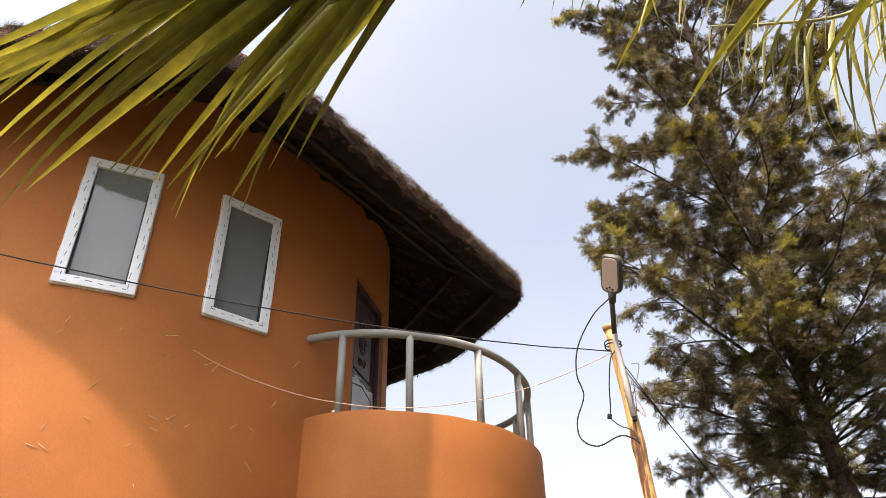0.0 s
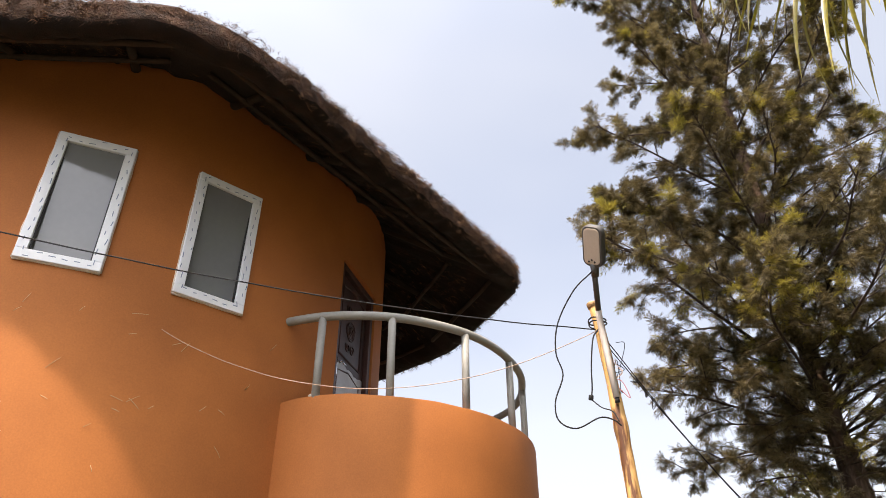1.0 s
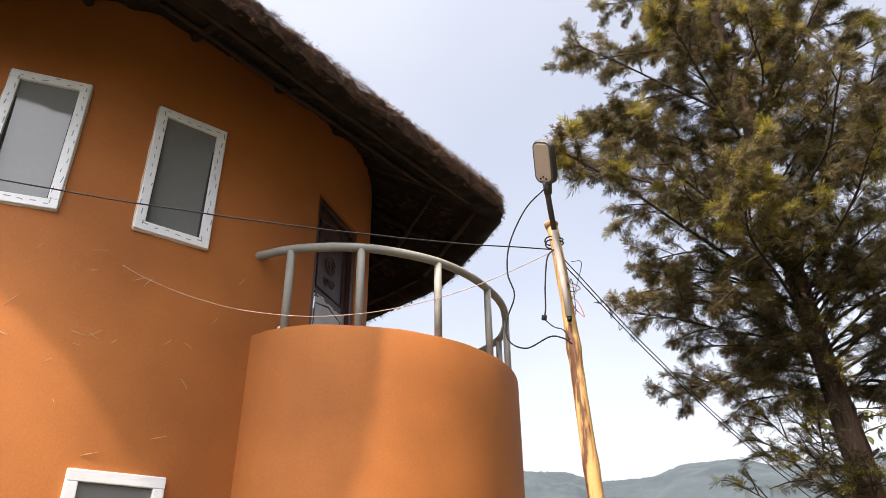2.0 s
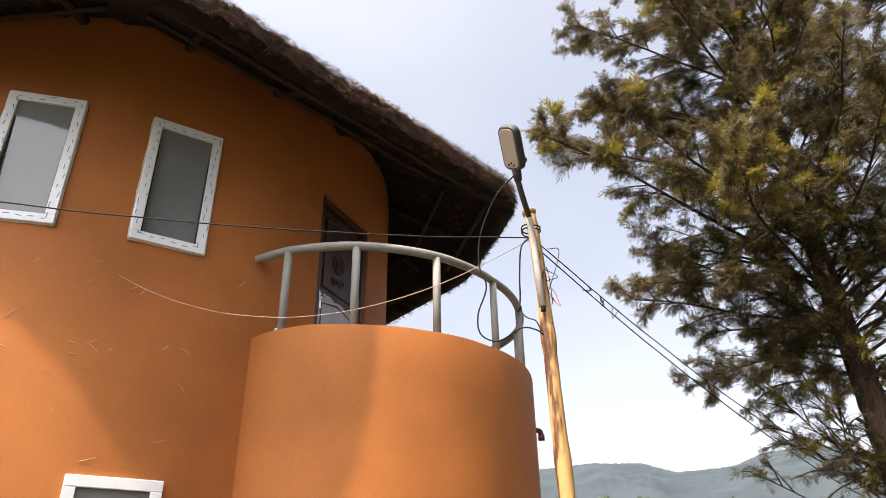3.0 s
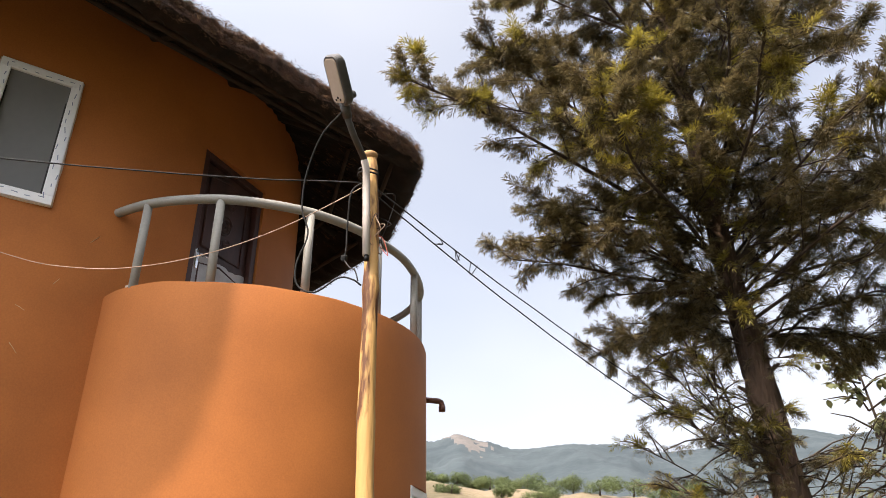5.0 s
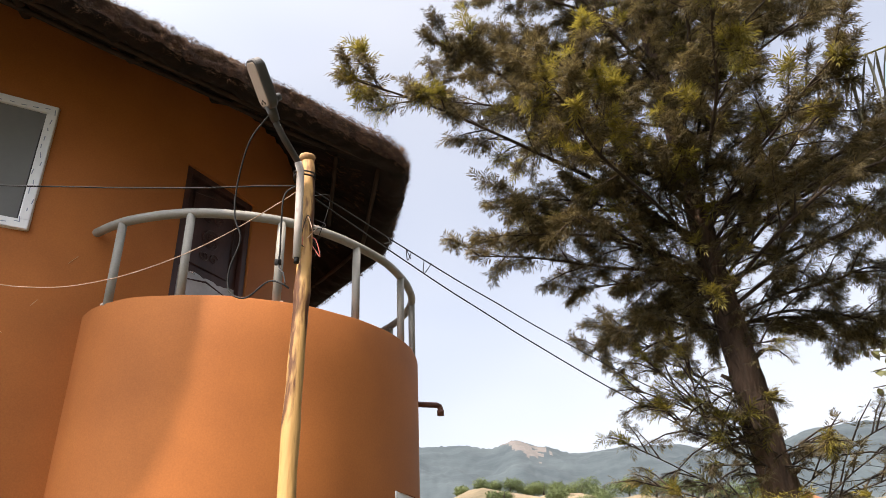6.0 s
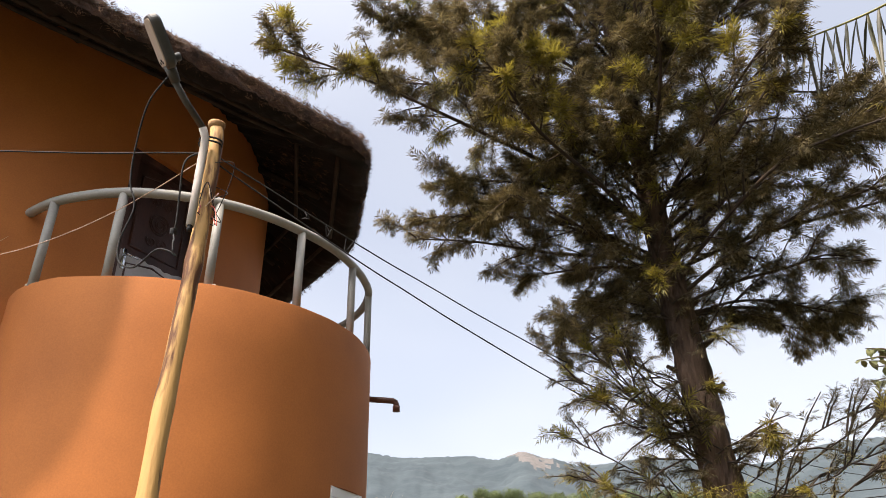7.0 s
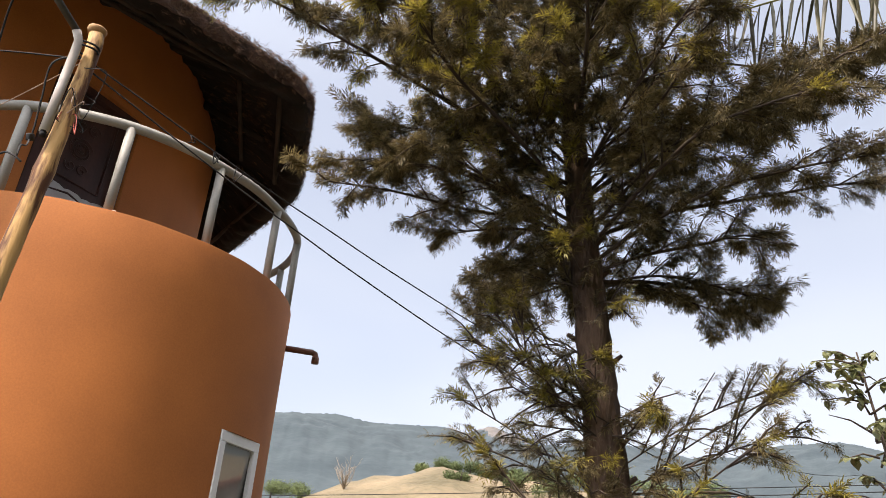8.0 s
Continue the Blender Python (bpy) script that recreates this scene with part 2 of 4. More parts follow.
def ground_sheet():
    vs, fs = [(2.0, 3.0, 0.0)], []
    rings = (3, 8, 20, 60, 180, 600, 1800, 4200)
    for r in rings:
        for k in range(64):
            a = 2 * math.pi * k / 64
            vs.append((2 + r * math.cos(a), 3 + r * math.sin(a), 0.05 * noise.noise(Vector((r * math.cos(a), r * math.sin(a), 0.3))) if 10 < r < 600 else 0))
    for k in range(64):
        fs.append((0, 1 + k, 1 + (k + 1) % 64))
    for i in range(len(rings) - 1):
        for k in range(64):
            k2 = (k + 1) % 64
            fs.append((1 + i * 64 + k, 1 + (i + 1) * 64 + k, 1 + (i + 1) * 64 + k2, 1 + i * 64 + k2))
    tagged(part("ground", mesh("ground", vs, fs, GROUND), None), "dusty bare ground round the cottage", "ground", kind="structure")


RIDGE = [(-75, 8.0), (-48, 9.6), (-34, 11.0), (-30, 11.3), (-26.5, 10.9), (-21.5, 10.95), (-19.2, 10.6), (-17.2, 11.15), (-15, 10.55), (-12.5, 9.9), (-8, 10.1),
         (-5, 10.0), (-1.6, 9.15), (1.5, 9.25), (5, 10.1), (8, 10.15), (11.5, 9.4), (16, 9.8), (24, 8.5), (40, 8.0), (70, 6.0)]


def far_hill():
    eye, d0, d1 = Vector((2.5, 2.0, 1.6)), 520.0, 1500.0
    vs, fs, cols, rows = [], [], 640, 44
    for j in range(rows + 1):
        t = j / rows
        for i in range(cols + 1):
            az = -75 + 145 * i / cols
            d = d0 + (d1 - d0) * t
            top = math.tan(radians(ridge(az, RIDGE))) * d1 + 1.6
            fold = noise.fractal(Vector((az * 0.16, t * 2.5, 1.0)), 1.0, 2.0, 5)
            h = top * (t ** 0.85) * (1 + 0.22 * fold * (1 - t) * 2 * t)
            h += (1.2 + 1.6 * t) * noise.noise(Vector((az * 4.0, t * 30, 4.0))) * min(1, 4 * t)
            h += 3.0 * max(0, noise.noise(Vector((az * 9.0, t * 9, 8.0)))) * t
            vs.append((eye.x + d * math.sin(radians(az)), eye.y + d * math.cos(radians(az)), h))
    for j in range(rows):
        for i in range(cols):
            a = j * (cols + 1) + i
            fs.append((a, a + 1, a + cols + 2, a + cols + 1))
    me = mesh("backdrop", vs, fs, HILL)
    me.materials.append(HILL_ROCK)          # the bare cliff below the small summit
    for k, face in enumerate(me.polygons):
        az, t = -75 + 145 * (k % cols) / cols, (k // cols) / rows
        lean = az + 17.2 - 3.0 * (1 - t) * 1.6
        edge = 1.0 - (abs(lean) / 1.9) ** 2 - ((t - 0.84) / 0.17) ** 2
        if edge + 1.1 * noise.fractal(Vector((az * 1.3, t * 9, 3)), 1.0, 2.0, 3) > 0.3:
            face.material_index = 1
    tagged(part("backdrop", me, None), "long wooded hill range with haze painted in as blue-green", "hills", kind="structure")


def knoll():
    """The dry grassy hill in the middle distance."""
    vs, fs, n, m = [], [], 90, 24
    prof = [(-60, 3.2), (-42, 3.8), (-35, 4.2), (-30, 4.7), (-26, 5.9), (-23.4, 6.6), (-19, 7.3), (-14.5, 6.8), (-8, 6.3), (0, 5.6), (8, 5.0), (20, 4.0), (37, 1.0)]
    for j in range(m + 1):
        for i in range(n + 1):
            az, t = -60 + 97 * i / n, j / m
            d = 34 + 40 * t
            h = (math.tan(radians(ridge(az, prof))) * 62 + 1.6) * math.sin(min(1.0, t * 1.45) * math.pi / 2) * (1 if t < 0.75 else 1 - (t - 0.75) * 1.5)
            h += (0.35 * noise.noise(Vector((az * 0.5, t * 6, 0))) + 0.12 * noise.noise(Vector((az * 2, t * 20, 5)))) * min(1, 5 * t)
            vs.append((2.5 + d * math.sin(radians(az)), 2 + d * math.cos(radians(az)), h - 0.05))
    for j in range(m):
        for i in range(n):
            a = j * (n + 1) + i
            fs.append((a, a + 1, a + n + 2, a + n + 1))
    tagged(part("ground_knoll", mesh("ground_knoll", vs, fs, DRY_GRASS), None), "dry straw-coloured grassy knoll behind the cottage", "hillside", kind="structure")
    return lambda az, d: (math.tan(radians(ridge(az, prof))) * 62 + 1.6) * math.sin(min(1.0, (d - 34) / 40 * 1.45) * math.pi / 2)


def leaf_cloud(rnd, centre, size, count, leaf):
    """Flat leaves scattered through a lumpy clump."""
    vs, fs = [], []
    for _ in range(count):
        d = Vector((rnd.gauss(0, 1), rnd.gauss(0, 1), rnd.gauss(0, 1))).normalized()
        r = (0.55 + 0.45 * rnd.random()) * (0.8 + 0.5 * noise.noise(d * 1.7 + Vector(centre)))
        p = Vector(centre) + Vector((d.x * size[0] * r, d.y * size[1] * r, d.z * size[2] * r))
        a = Vector((rnd.gauss(0, 1), rnd.gauss(0, 1), rnd.gauss(0, 1))).normalized()
        b = a.cross(d + Vector((0.01, 0, 0))).normalized()
        l = leaf * (0.6 + 0.8 * rnd.random())
        o = len(vs)
        vs += [p, p + a * l * 0.5 + b * l * 0.22, p + a * l, p + a * l * 0.5 - b * l * 0.22]
        fs.append((o, o + 1, o + 2, o + 3))
    return vs, fs


def shrubs(height):
    rnd = random.Random(7)
    spots = [(-20.6, 60, 0.8), (-19.4, 61, 1.1), (-18.2, 60, 0.9), (-17.0, 59, 1.2), (-15.8, 60, 1.0), (-14.4, 58, 1.3), (-13.0, 60, 1.1), (-11.5, 58, 1.4),
             (-9.8, 57, 1.3), (-8.0, 58, 1.5), (-6.0, 55, 1.4), (-3.5, 56, 1.6), (-1.0, 52, 1.5), (-37, 57, 1.6), (-34.5, 55, 1.5), (-32, 57, 1.5), (-29.8, 54, 1.2), (2.0, 54, 1.6),
             (-17.4, 51, 0.9), (-13.5, 50, 1.2), (-10.5, 49, 1.2), (-40, 56, 1.7)]
    for az, d, s in spots:
        base = Vector((2.5 + d * math.sin(radians(az)), 2 + d * math.cos(radians(az)), height(az, d) - 0.15))
        ob = thing("shrub", "low green shrub on the dry hillside", "shrub", base, "shrubs on the knoll")
        part("stem", mesh("stem", *tube([base, base + Vector((0.1, 0, s * 0.7))], [0.08, 0.03], 6), TWIG), ob)
        shapes = [leaf_cloud(rnd, base + Vector((rnd.uniform(-0.7, 0.7) * s, rnd.uniform(-0.5, 0.5), s * rnd.uniform(0.35, 0.75))), (s * 0.8, s * 0.65, s * 0.5), 800, 0.13) for _ in range(3)]
        part("crown", mesh("crown", *joined(*shapes), SHRUB, False), ob, kind="stuff")


def bare_shrub(height):
    az, d = -26.4, 52
    base = Vector((2.5 + d * math.sin(radians(az)), 2 + d * math.cos(radians(az)), height(az, d) - 0.1))
    rnd = random.Random(3)
    ob = thing("bare_shrub", "leafless pale twiggy shrub on the knoll", "shrub", base)
    for k in range(16):
        a, l = rnd.uniform(0, 6.28), rnd.uniform(1.1, 2.1)
        tip = base + Vector((math.cos(a) * l * 0.6, math.sin(a) * l * 0.6, l))
        mid = base.lerp(tip, 0.5) + Vector((rnd.uniform(-0.2, 0.2), rnd.uniform(-0.2, 0.2), rnd.uniform(0, 0.25)))
        forks = [tube([base, mid, tip], [0.03, 0.02, 0.007], 5)]
        for t in (0.45, 0.65, 0.85):
            p = mid.lerp(tip, t * 2 - 1) if t > 0.5 else base.lerp(mid, t * 2)
            q = p + Vector((rnd.uniform(-0.5, 0.5), rnd.uniform(-0.5, 0.5), rnd.uniform(0.2, 0.6)))
            forks.append(tube([p, p.lerp(q, 0.5) + Vector((0, 0, 0.06)), q], [0.012, 0.009, 0.005], 4))
        part("twig", mesh("twig", *joined(*forks), DRY_TWIG), ob)


ground_sheet()
far_hill()
knoll_height = knoll()
shrubs(knoll_height)
bare_shrub(knoll_height)


# ---------------------------------------------------------------- the cottage
CX, CY, R = -4.31, 7.34, 3.36            # round main wall
TX, TY, TR = -1.10, 7.66, 1.81           # round balcony tower
PARAPET, RAIL, FLOOR = 3.70, 4.42, 3.33
EAVE_TOP, EAVE_LOW = 5.90, 5.67
APEX = Vector((CX, CY, 9.45))
SOFFIT_TOP = 8.3                         # the underside is flatter than the roof
CORNERS = [(-1.08, 3.86), (0.69, 8.02), (-0.50, 9.74), (-3.3, 11.5), (-6.4, 11.6), (-8.8, 9.4), (-9.1, 5.6), (-6.9, 2.38)]


def rounded(corners, cuts, n=7):
    """The eaves line: a many-sided ring with rounded corners."""
    out, m = [], len(corners)
    for i in range(m):
        cut = cuts[i]
        a, b, c = (Vector(corners[(i + k - 1) % m]) for k in range(3))
        p, q = b + (a - b).normalized() * cut, b + (c - b).normalized() * cut
        for k in range(n + 1):
            t = k / n
            out.append(p * (1 - t) ** 2 + b * 2 * t * (1 - t) + q * t * t)
        q2 = c + (b - c).normalized() * cuts[(i + 1) % m]
        m2 = max(3, int((q2 - q).length / 0.045)) if min(q.y, q2.y) < 10 and max(q.x, q2.x) > -6 else 12
        for k in range(1, m2):
            out.append(q.lerp(q2, k / m2))
    return out


EAVES = rounded(CORNERS, (0.65, 0.3, 0.3, 0.3, 0.3, 0.3, 0.3, 0.3))


def eave_radius(theta):
    """How far the eaves stand from the middle of the house in a direction."""
    d = Vector((math.cos(theta), math.sin(theta)))
    best = 4.5
    for a, b in zip(EAVES, EAVES[1:] + EAVES[:1]):
        p, e = a - Vector((CX, CY)), b - a
        den = d.x * e.y - d.y * e.x
        if abs(den) > 1e-9:
            s, t = (p.x * e.y - p.y * e.x) / den, (p.x * d.y - p.y * d.x) / den
            if s > 0 and -1e-6 <= t <= 1 + 1e-6:
                best = s
    return best


def soffit(theta, r):
    """Height of the roof's underside."""
    return EAVE_LOW + (1 - r / eave_radius(theta)) * (SOFFIT_TOP - EAVE_LOW)


def round_wall(cx, cy, radius, thick, z0, top, holes, a0=-180.0, a1=180.0, step=3.0, levels=(), lip=0.0):
    """A curved wall with thickness and openings (degrees from, to, height from, to). top: a height, or a function of the angle."""
    angles = sorted({round(a0 + i * (a1 - a0) / round((a1 - a0) / step), 4) for i in range(round((a1 - a0) / step) + 1)} | {h[k] for h in holes for k in (0, 1)})
    zs = sorted({z0, *levels} | {h[k] for h in holes for k in (2, 3)})
    vs, fs, index = [], [], {}

    def vert(a, j, inner):
        key = (a, j, inner)
        if key not in index:
            t = radians(a)
            z = zs[j] if j < len(zs) else (top(t) if callable(top) else top)
            r = (radius(a) if callable(radius) else radius) - (thick if inner else 0.0)
            if lip and j >= len(zs):
                r += lip if inner else -lip
            index[key] = len(vs)
            vs.append((cx + r * math.cos(t), cy + r * math.sin(t), z))
        return index[key]

    def open_at(a, b, j):
        z = zs[j] + 1e-4
        return any(h[0] - 1e-6 <= a and b <= h[1] + 1e-6 and h[2] <= z and j + 1 < len(zs) and zs[j + 1] <= h[3] + 1e-6 for h in holes)

    cells = {}
    for i, (a, b) in enumerate(zip(angles, angles[1:])):
        for j in range(len(zs)):
            cells[i, j] = not open_at(a, b, j)
    for (i, j), solid in cells.items():
        if not solid:
            continue
        a, b = angles[i], angles[i + 1]
        o = [vert(a, j, 0), vert(b, j, 0), vert(b, j + 1, 0), vert(a, j + 1, 0)]
        n = [vert(a, j, 1), vert(b, j, 1), vert(b, j + 1, 1), vert(a, j + 1, 1)]
        fs += [tuple(o), tuple(n[::-1])]
        if not cells.get((i, j - 1), False):
            fs.append((o[1], o[0], n[0], n[1]))
        if not cells.get((i, j + 1), False):
            fs.append((o[3], o[2], n[2], n[3]))
        if not cells.get((i - 1, j), a1 - a0 >= 359 and i == 0):
            fs.append((o[0], o[3], n[3], n[0]))
        if not cells.get((i + 1, j), a1 - a0 >= 359 and i == len(angles) - 2):
            fs.append((o[2], o[1], n[1], n[2]))
    return vs, fs


def tower_radius(a):
    """The balcony wall draws in where it meets the house."""
    return float(np.interp(a, [-112, -100, -94, -88, -82, -74, -62], [1.48, 1.58, 1.635, 1.70, 1.75, 1.79, TR]))


WINDOWS = {"upper_a": (-60.2, -50.4, 4.285, 5.45), "upper_b": (-41.7, -31.7, 4.283, 5.45), "lower_b": (-42.6, -32.0, 1.38, 2.51)}
DOOR = (-11.6, 4.4, FLOOR, 5.44)
TOWER_WINDOW = (-2.0, 17.4, 1.28, 2.41)

cottage = thing("cottage", "round two-storey terracotta-plastered cottage with thatched roof", "house", (CX, CY, 0))

main_wall = part("main_wall", mesh("main_wall", *round_wall(CX, CY, R, 0.24, -0.1, lambda t: soffit(t, R) + 0.06, [WINDOWS["upper_a"], WINDOWS["upper_b"], WINDOWS["lower_b"], DOOR], levels=(1.0, 2.0, 3.0, 4.0, 5.0, 6.0)), PLASTER), cottage, "smooth terracotta plaster")
for poly in main_wall.data.polygons:
    poly.use_smooth = False
tower_wall = part("balcony_wall", mesh("balcony_wall", *round_wall(TX, TY, tower_radius, 0.14, -0.1, lambda t: PARAPET + 0.012 * noise.noise(Vector((math.cos(t) * 5, math.sin(t) * 5, 2))), [TOWER_WINDOW], -112, 112, 2.0, levels=(0.7, 2.8, 3.3, PARAPET - 0.02), lip=0.005), PLASTER), cottage, "rounded terracotta balcony parapet and wall")


def sharpen(ob):
    """Smooth round faces, hard edges at openings and tops."""
    me = ob.data
    me.shade_smooth()
    me.set_sharp_from_angle(angle=radians(32))


sharpen(main_wall)
sharpen(tower_wall)

# balcony floor, upper floor inside
vs = [(TX, TY, FLOOR)] + [(TX + (tower_radius(a) - 0.1) * math.cos(radians(a)), TY + (tower_radius(a) - 0.1) * math.sin(radians(a)), FLOOR) for a in range(-110, 111, 5)]
vs += [(v[0], v[1], FLOOR - 0.15) for v in vs]
k = len(vs) // 2
fs = [(0, i, i + 1) for i in range(1, k - 1)] + [(k, k + i + 1, k + i) for i in range(1, k - 1)] + [(i, k + i, k + i + 1, i + 1) for i in range(1, k - 1)]
part("balcony_floor", mesh("balcony_floor", vs, fs, CONCRETE, False), cottage, "grey cement balcony floor")
vs = [(CX, CY, z) for z in (FLOOR - 0.02, FLOOR - 0.2)] + [(CX + 3.13 * math.cos(radians(a)), CY + 3.13 * math.sin(radians(a)), z) for a in range(0, 360, 10) for z in (FLOOR - 0.02, FLOOR - 0.2)]
fs = [(0, 2 + 2 * i, 2 + 2 * ((i + 1) % 36)) for i in range(36)] + [(1, 3 + 2 * ((i + 1) % 36), 3 + 2 * i) for i in range(36)]
part("upper_floor", mesh("upper_floor", vs, fs, PLASTER_IN, False), cottage, "plain floor slab inside")


def window(cx, cy, radius, hole, material, film, seed):
    """A flat framed window in a curved wall."""
    rnd = random.Random(seed)
    a0, a1, z0, z1 = hole
    p0 = Vector((cx + radius * math.cos(radians(a0)), cy + radius * math.sin(radians(a0)), 0))
    p1 = Vector((cx + radius * math.cos(radians(a1)), cy + radius * math.sin(radians(a1)), 0))
    along = (p1 - p0).normalized()
    out = along.cross(Vector((0, 0, 1)))
    w, h = (p1 - p0).length, z1 - z0
    mid = (p0 + p1) / 2 + Vector((0, 0, (z0 + z1) / 2))
    m = Matrix((along, -out, Vector((0, 0, 1)))).transposed().to_4x4()
    m.translation = mid
    bar = 0.077
    pieces = [box(m @ Matrix.Translation((0, -0.004, s * (h / 2 - bar / 2))), w, 0.07, bar, 0.006) for s in (-1, 1)]
    pieces += [box(m @ Matrix.Translation((s * (w / 2 - bar / 2), -0.004, 0)), bar, 0.07, h - 2 * bar, 0.006) for s in (-1, 1)]
    frame_ob = part("window", mesh("window_frame", *joined(*pieces), material, False), cottage, "white plastic window frame" + (" with peeling printed film" if film else ""))
    inner = 0.012
    iw, ih = w - 2 * bar, h - 2 * bar
    seal = [box(m @ Matrix.Translation((0, 0.004, s * (ih / 2 - inner / 2))), iw, 0.02, inner, 0) for s in (-1, 1)]
    seal += [box(m @ Matrix.Translation((s * (iw / 2 - inner / 2), 0.004, 0)), inner, 0.02, ih - 2 * inner, 0) for s in (-1, 1)]
    part("gasket", mesh("gasket", *joined(*seal), GASKET, False), frame_ob)
    part("pane", mesh("pane", *box(m @ pose(0, 0.022, 0, 3.6), iw - 0.004, 0.012, ih - 0.004, 0), GLASS, False), frame_ob, "dark reflecting glass pane")
    if film:
        marks = []
        for s in (-1, 1):
            for i in range(13):
                z = -h / 2 + 0.07 + i * (h - 0.14) / 12 + rnd.uniform(-0.01, 0.01)
                marks.append(box(m @ Matrix.Translation((s * (w / 2 - bar / 2) + rnd.uniform(-0.028, 0.028), -0.0398, z)) @ pose(0, 0, 0, 0, rnd.uniform(-14, 14), 0), 0.0065, 0.0012, rnd.uniform(0.02, 0.06), 0))
            for i in range(6):
                x = -w / 2 + 0.08 + i * (w - 0.16) / 5
                marks.append(box(m @ Matrix.Translation((x, -0.0398, s * (h / 2 - bar / 2) + rnd.uniform(-0.024, 0.024))) @ pose(0, 0, 0, 0, rnd.uniform(-12, 12), 0), rnd.uniform(0.02, 0.055), 0.0012, 0.0065, 0))
        part("film_print", mesh("film_print", *joined(*marks), FILM_PRINT, False), frame_ob, "bluish printed dashes on the film", "stuff")
        # mortar smear round the frame
        edge = []
        for s in (-1, 1):
            edge.append(tube([m @ Vector((s * (w / 2 + 0.003), -0.012, -h / 2 + i * h / 14)) for i in range(15)], [0.004 + 0.008 * rnd.random() for _ in range(15)], 6))
        edge.append(tube([m @ Vector((-w / 2 + i * w / 9, -0.012, -h / 2 - 0.004)) for i in range(10)], [0.004 + 0.008 * rnd.random() for _ in range(10)], 6))
        part("mortar_edge", mesh("mortar_edge", *joined(*edge), HOUSE_WALL), frame_ob, "pale mortar smear")
    return frame_ob


for n, (key, hole) in enumerate(WINDOWS.items()):
    window(CX, CY, R, hole, PVC if "upper" in key else PVC_PLAIN, "upper" in key, n)
window(TX, TY, TR - 0.03, TOWER_WINDOW, PVC_PLAIN, False, 9)


def door():
    a0, a1, z0, z1 = DOOR
    rr = R - 0.10
    p0 = Vector((CX + rr * math.cos(radians(a0)), CY + rr * math.sin(radians(a0)), 0))
    p1 = Vector((CX + rr * math.cos(radians(a1)), CY + rr * math.sin(radians(a1)), 0))
    along = (p1 - p0).normalized()
    out = along.cross(Vector((0, 0, 1)))
    w, h = (p1 - p0).length, z1 - z0
    m = Matrix((along, -out, Vector((0, 0, 1)))).transposed().to_4x4()
    m.translation = (p0 + p1) / 2 + Vector((0, 0, z0 + h / 2))
    jamb = 0.07
    pieces = [box(m @ Matrix.Translation((s * (w / 2 - jamb / 2), 0, 0)), jamb, 0.16, h, 0.006) for s in (-1, 1)]
    pieces.append(box(m @ Matrix.Translation((0, 0, h / 2 - jamb / 2)), w - 2 * jamb, 0.158, jamb, 0.006))
    leaf_ob = part("door", mesh("door_frame", *joined(*pieces), DOOR_WOOD, False), cottage, "dark brown carved door with protective film")
    dw, dh = w - 2 * jamb - 0.008, h - jamb - 0.01
    part("door_leaf", mesh("door_leaf", *box(m @ Matrix.Translation((0, -0.005, -jamb / 2)), dw, 0.045, dh, 0.004), DOOR_WOOD, False), leaf_ob, "dark carved wooden leaf")
    # raised mouldings and a carved scroll
    y, rel = -0.031, []
    for z0_, z1_ in ((0.12, 0.86), (-0.86, -0.06)):
        line = [(-dw / 2 + 0.1, y, z0_), (dw / 2 - 0.1, y, z0_), (dw / 2 - 0.1, y, z1_), (0, y, z1_ + 0.06), (-dw / 2 + 0.1, y, z1_), (-dw / 2 + 0.1, y, z0_)]
        rel.append(tube([m @ Vector(p) for p in line], 0.012, 6))
    for s in (-1, 1):
        for c, r0, turns in (((0.0, 0.45), 0.12, 1.6), ((s * 0.07, 0.68), 0.07, 1.4), ((s * 0.06, 0.26), 0.06, 1.3)):
            pts = []
            for i in range(24):
                t = i / 23
                a = s * (turns * 2 * math.pi * t) + 0.4
                r = r0 * (1 - 0.85 * t)
                pts.append(m @ Vector((c[0] + s * r * math.cos(a), y, c[1] + r * math.sin(a))))
            rel.append(tube(pts, 0.008, 5))
    part("carving", mesh("carving", *joined(*rel), DOOR_WOOD), leaf_ob)
    rnd = random.Random(2)
    n = 16
    top = [m @ Vector((-dw / 2 + 0.01 + (dw - 0.02) * i / n, -0.036, 0.03 + rnd.uniform(-0.02, 0.025))) for i in range(n + 1)]
    low = [m @ Vector((-dw / 2 + 0.01 + (dw - 0.02) * i / n, -0.036, -dh / 2)) for i in range(n + 1)]
    part("film_sheet", mesh("film_sheet", top + low, [(i, i + 1, n + 2 + i, n + 1 + i) for i in range(n)], DOOR_FILM), leaf_ob, "greyish protective plastic sheet")
    hx = -dw / 2 + 0.07
    handle = joined(box(m @ Matrix.Translation((hx, -0.037, -0.03)), 0.04, 0.012, 0.2, 0.005), tube([m @ Vector((hx, -0.04, 0.0)), m @ Vector((hx, -0.085, 0.0)), m @ Vector((hx + 0.11, -0.088, 0.0))], 0.009, 8))
    part("handle", mesh("handle", *handle, CHROME), leaf_ob, "chrome lever handle")


door()


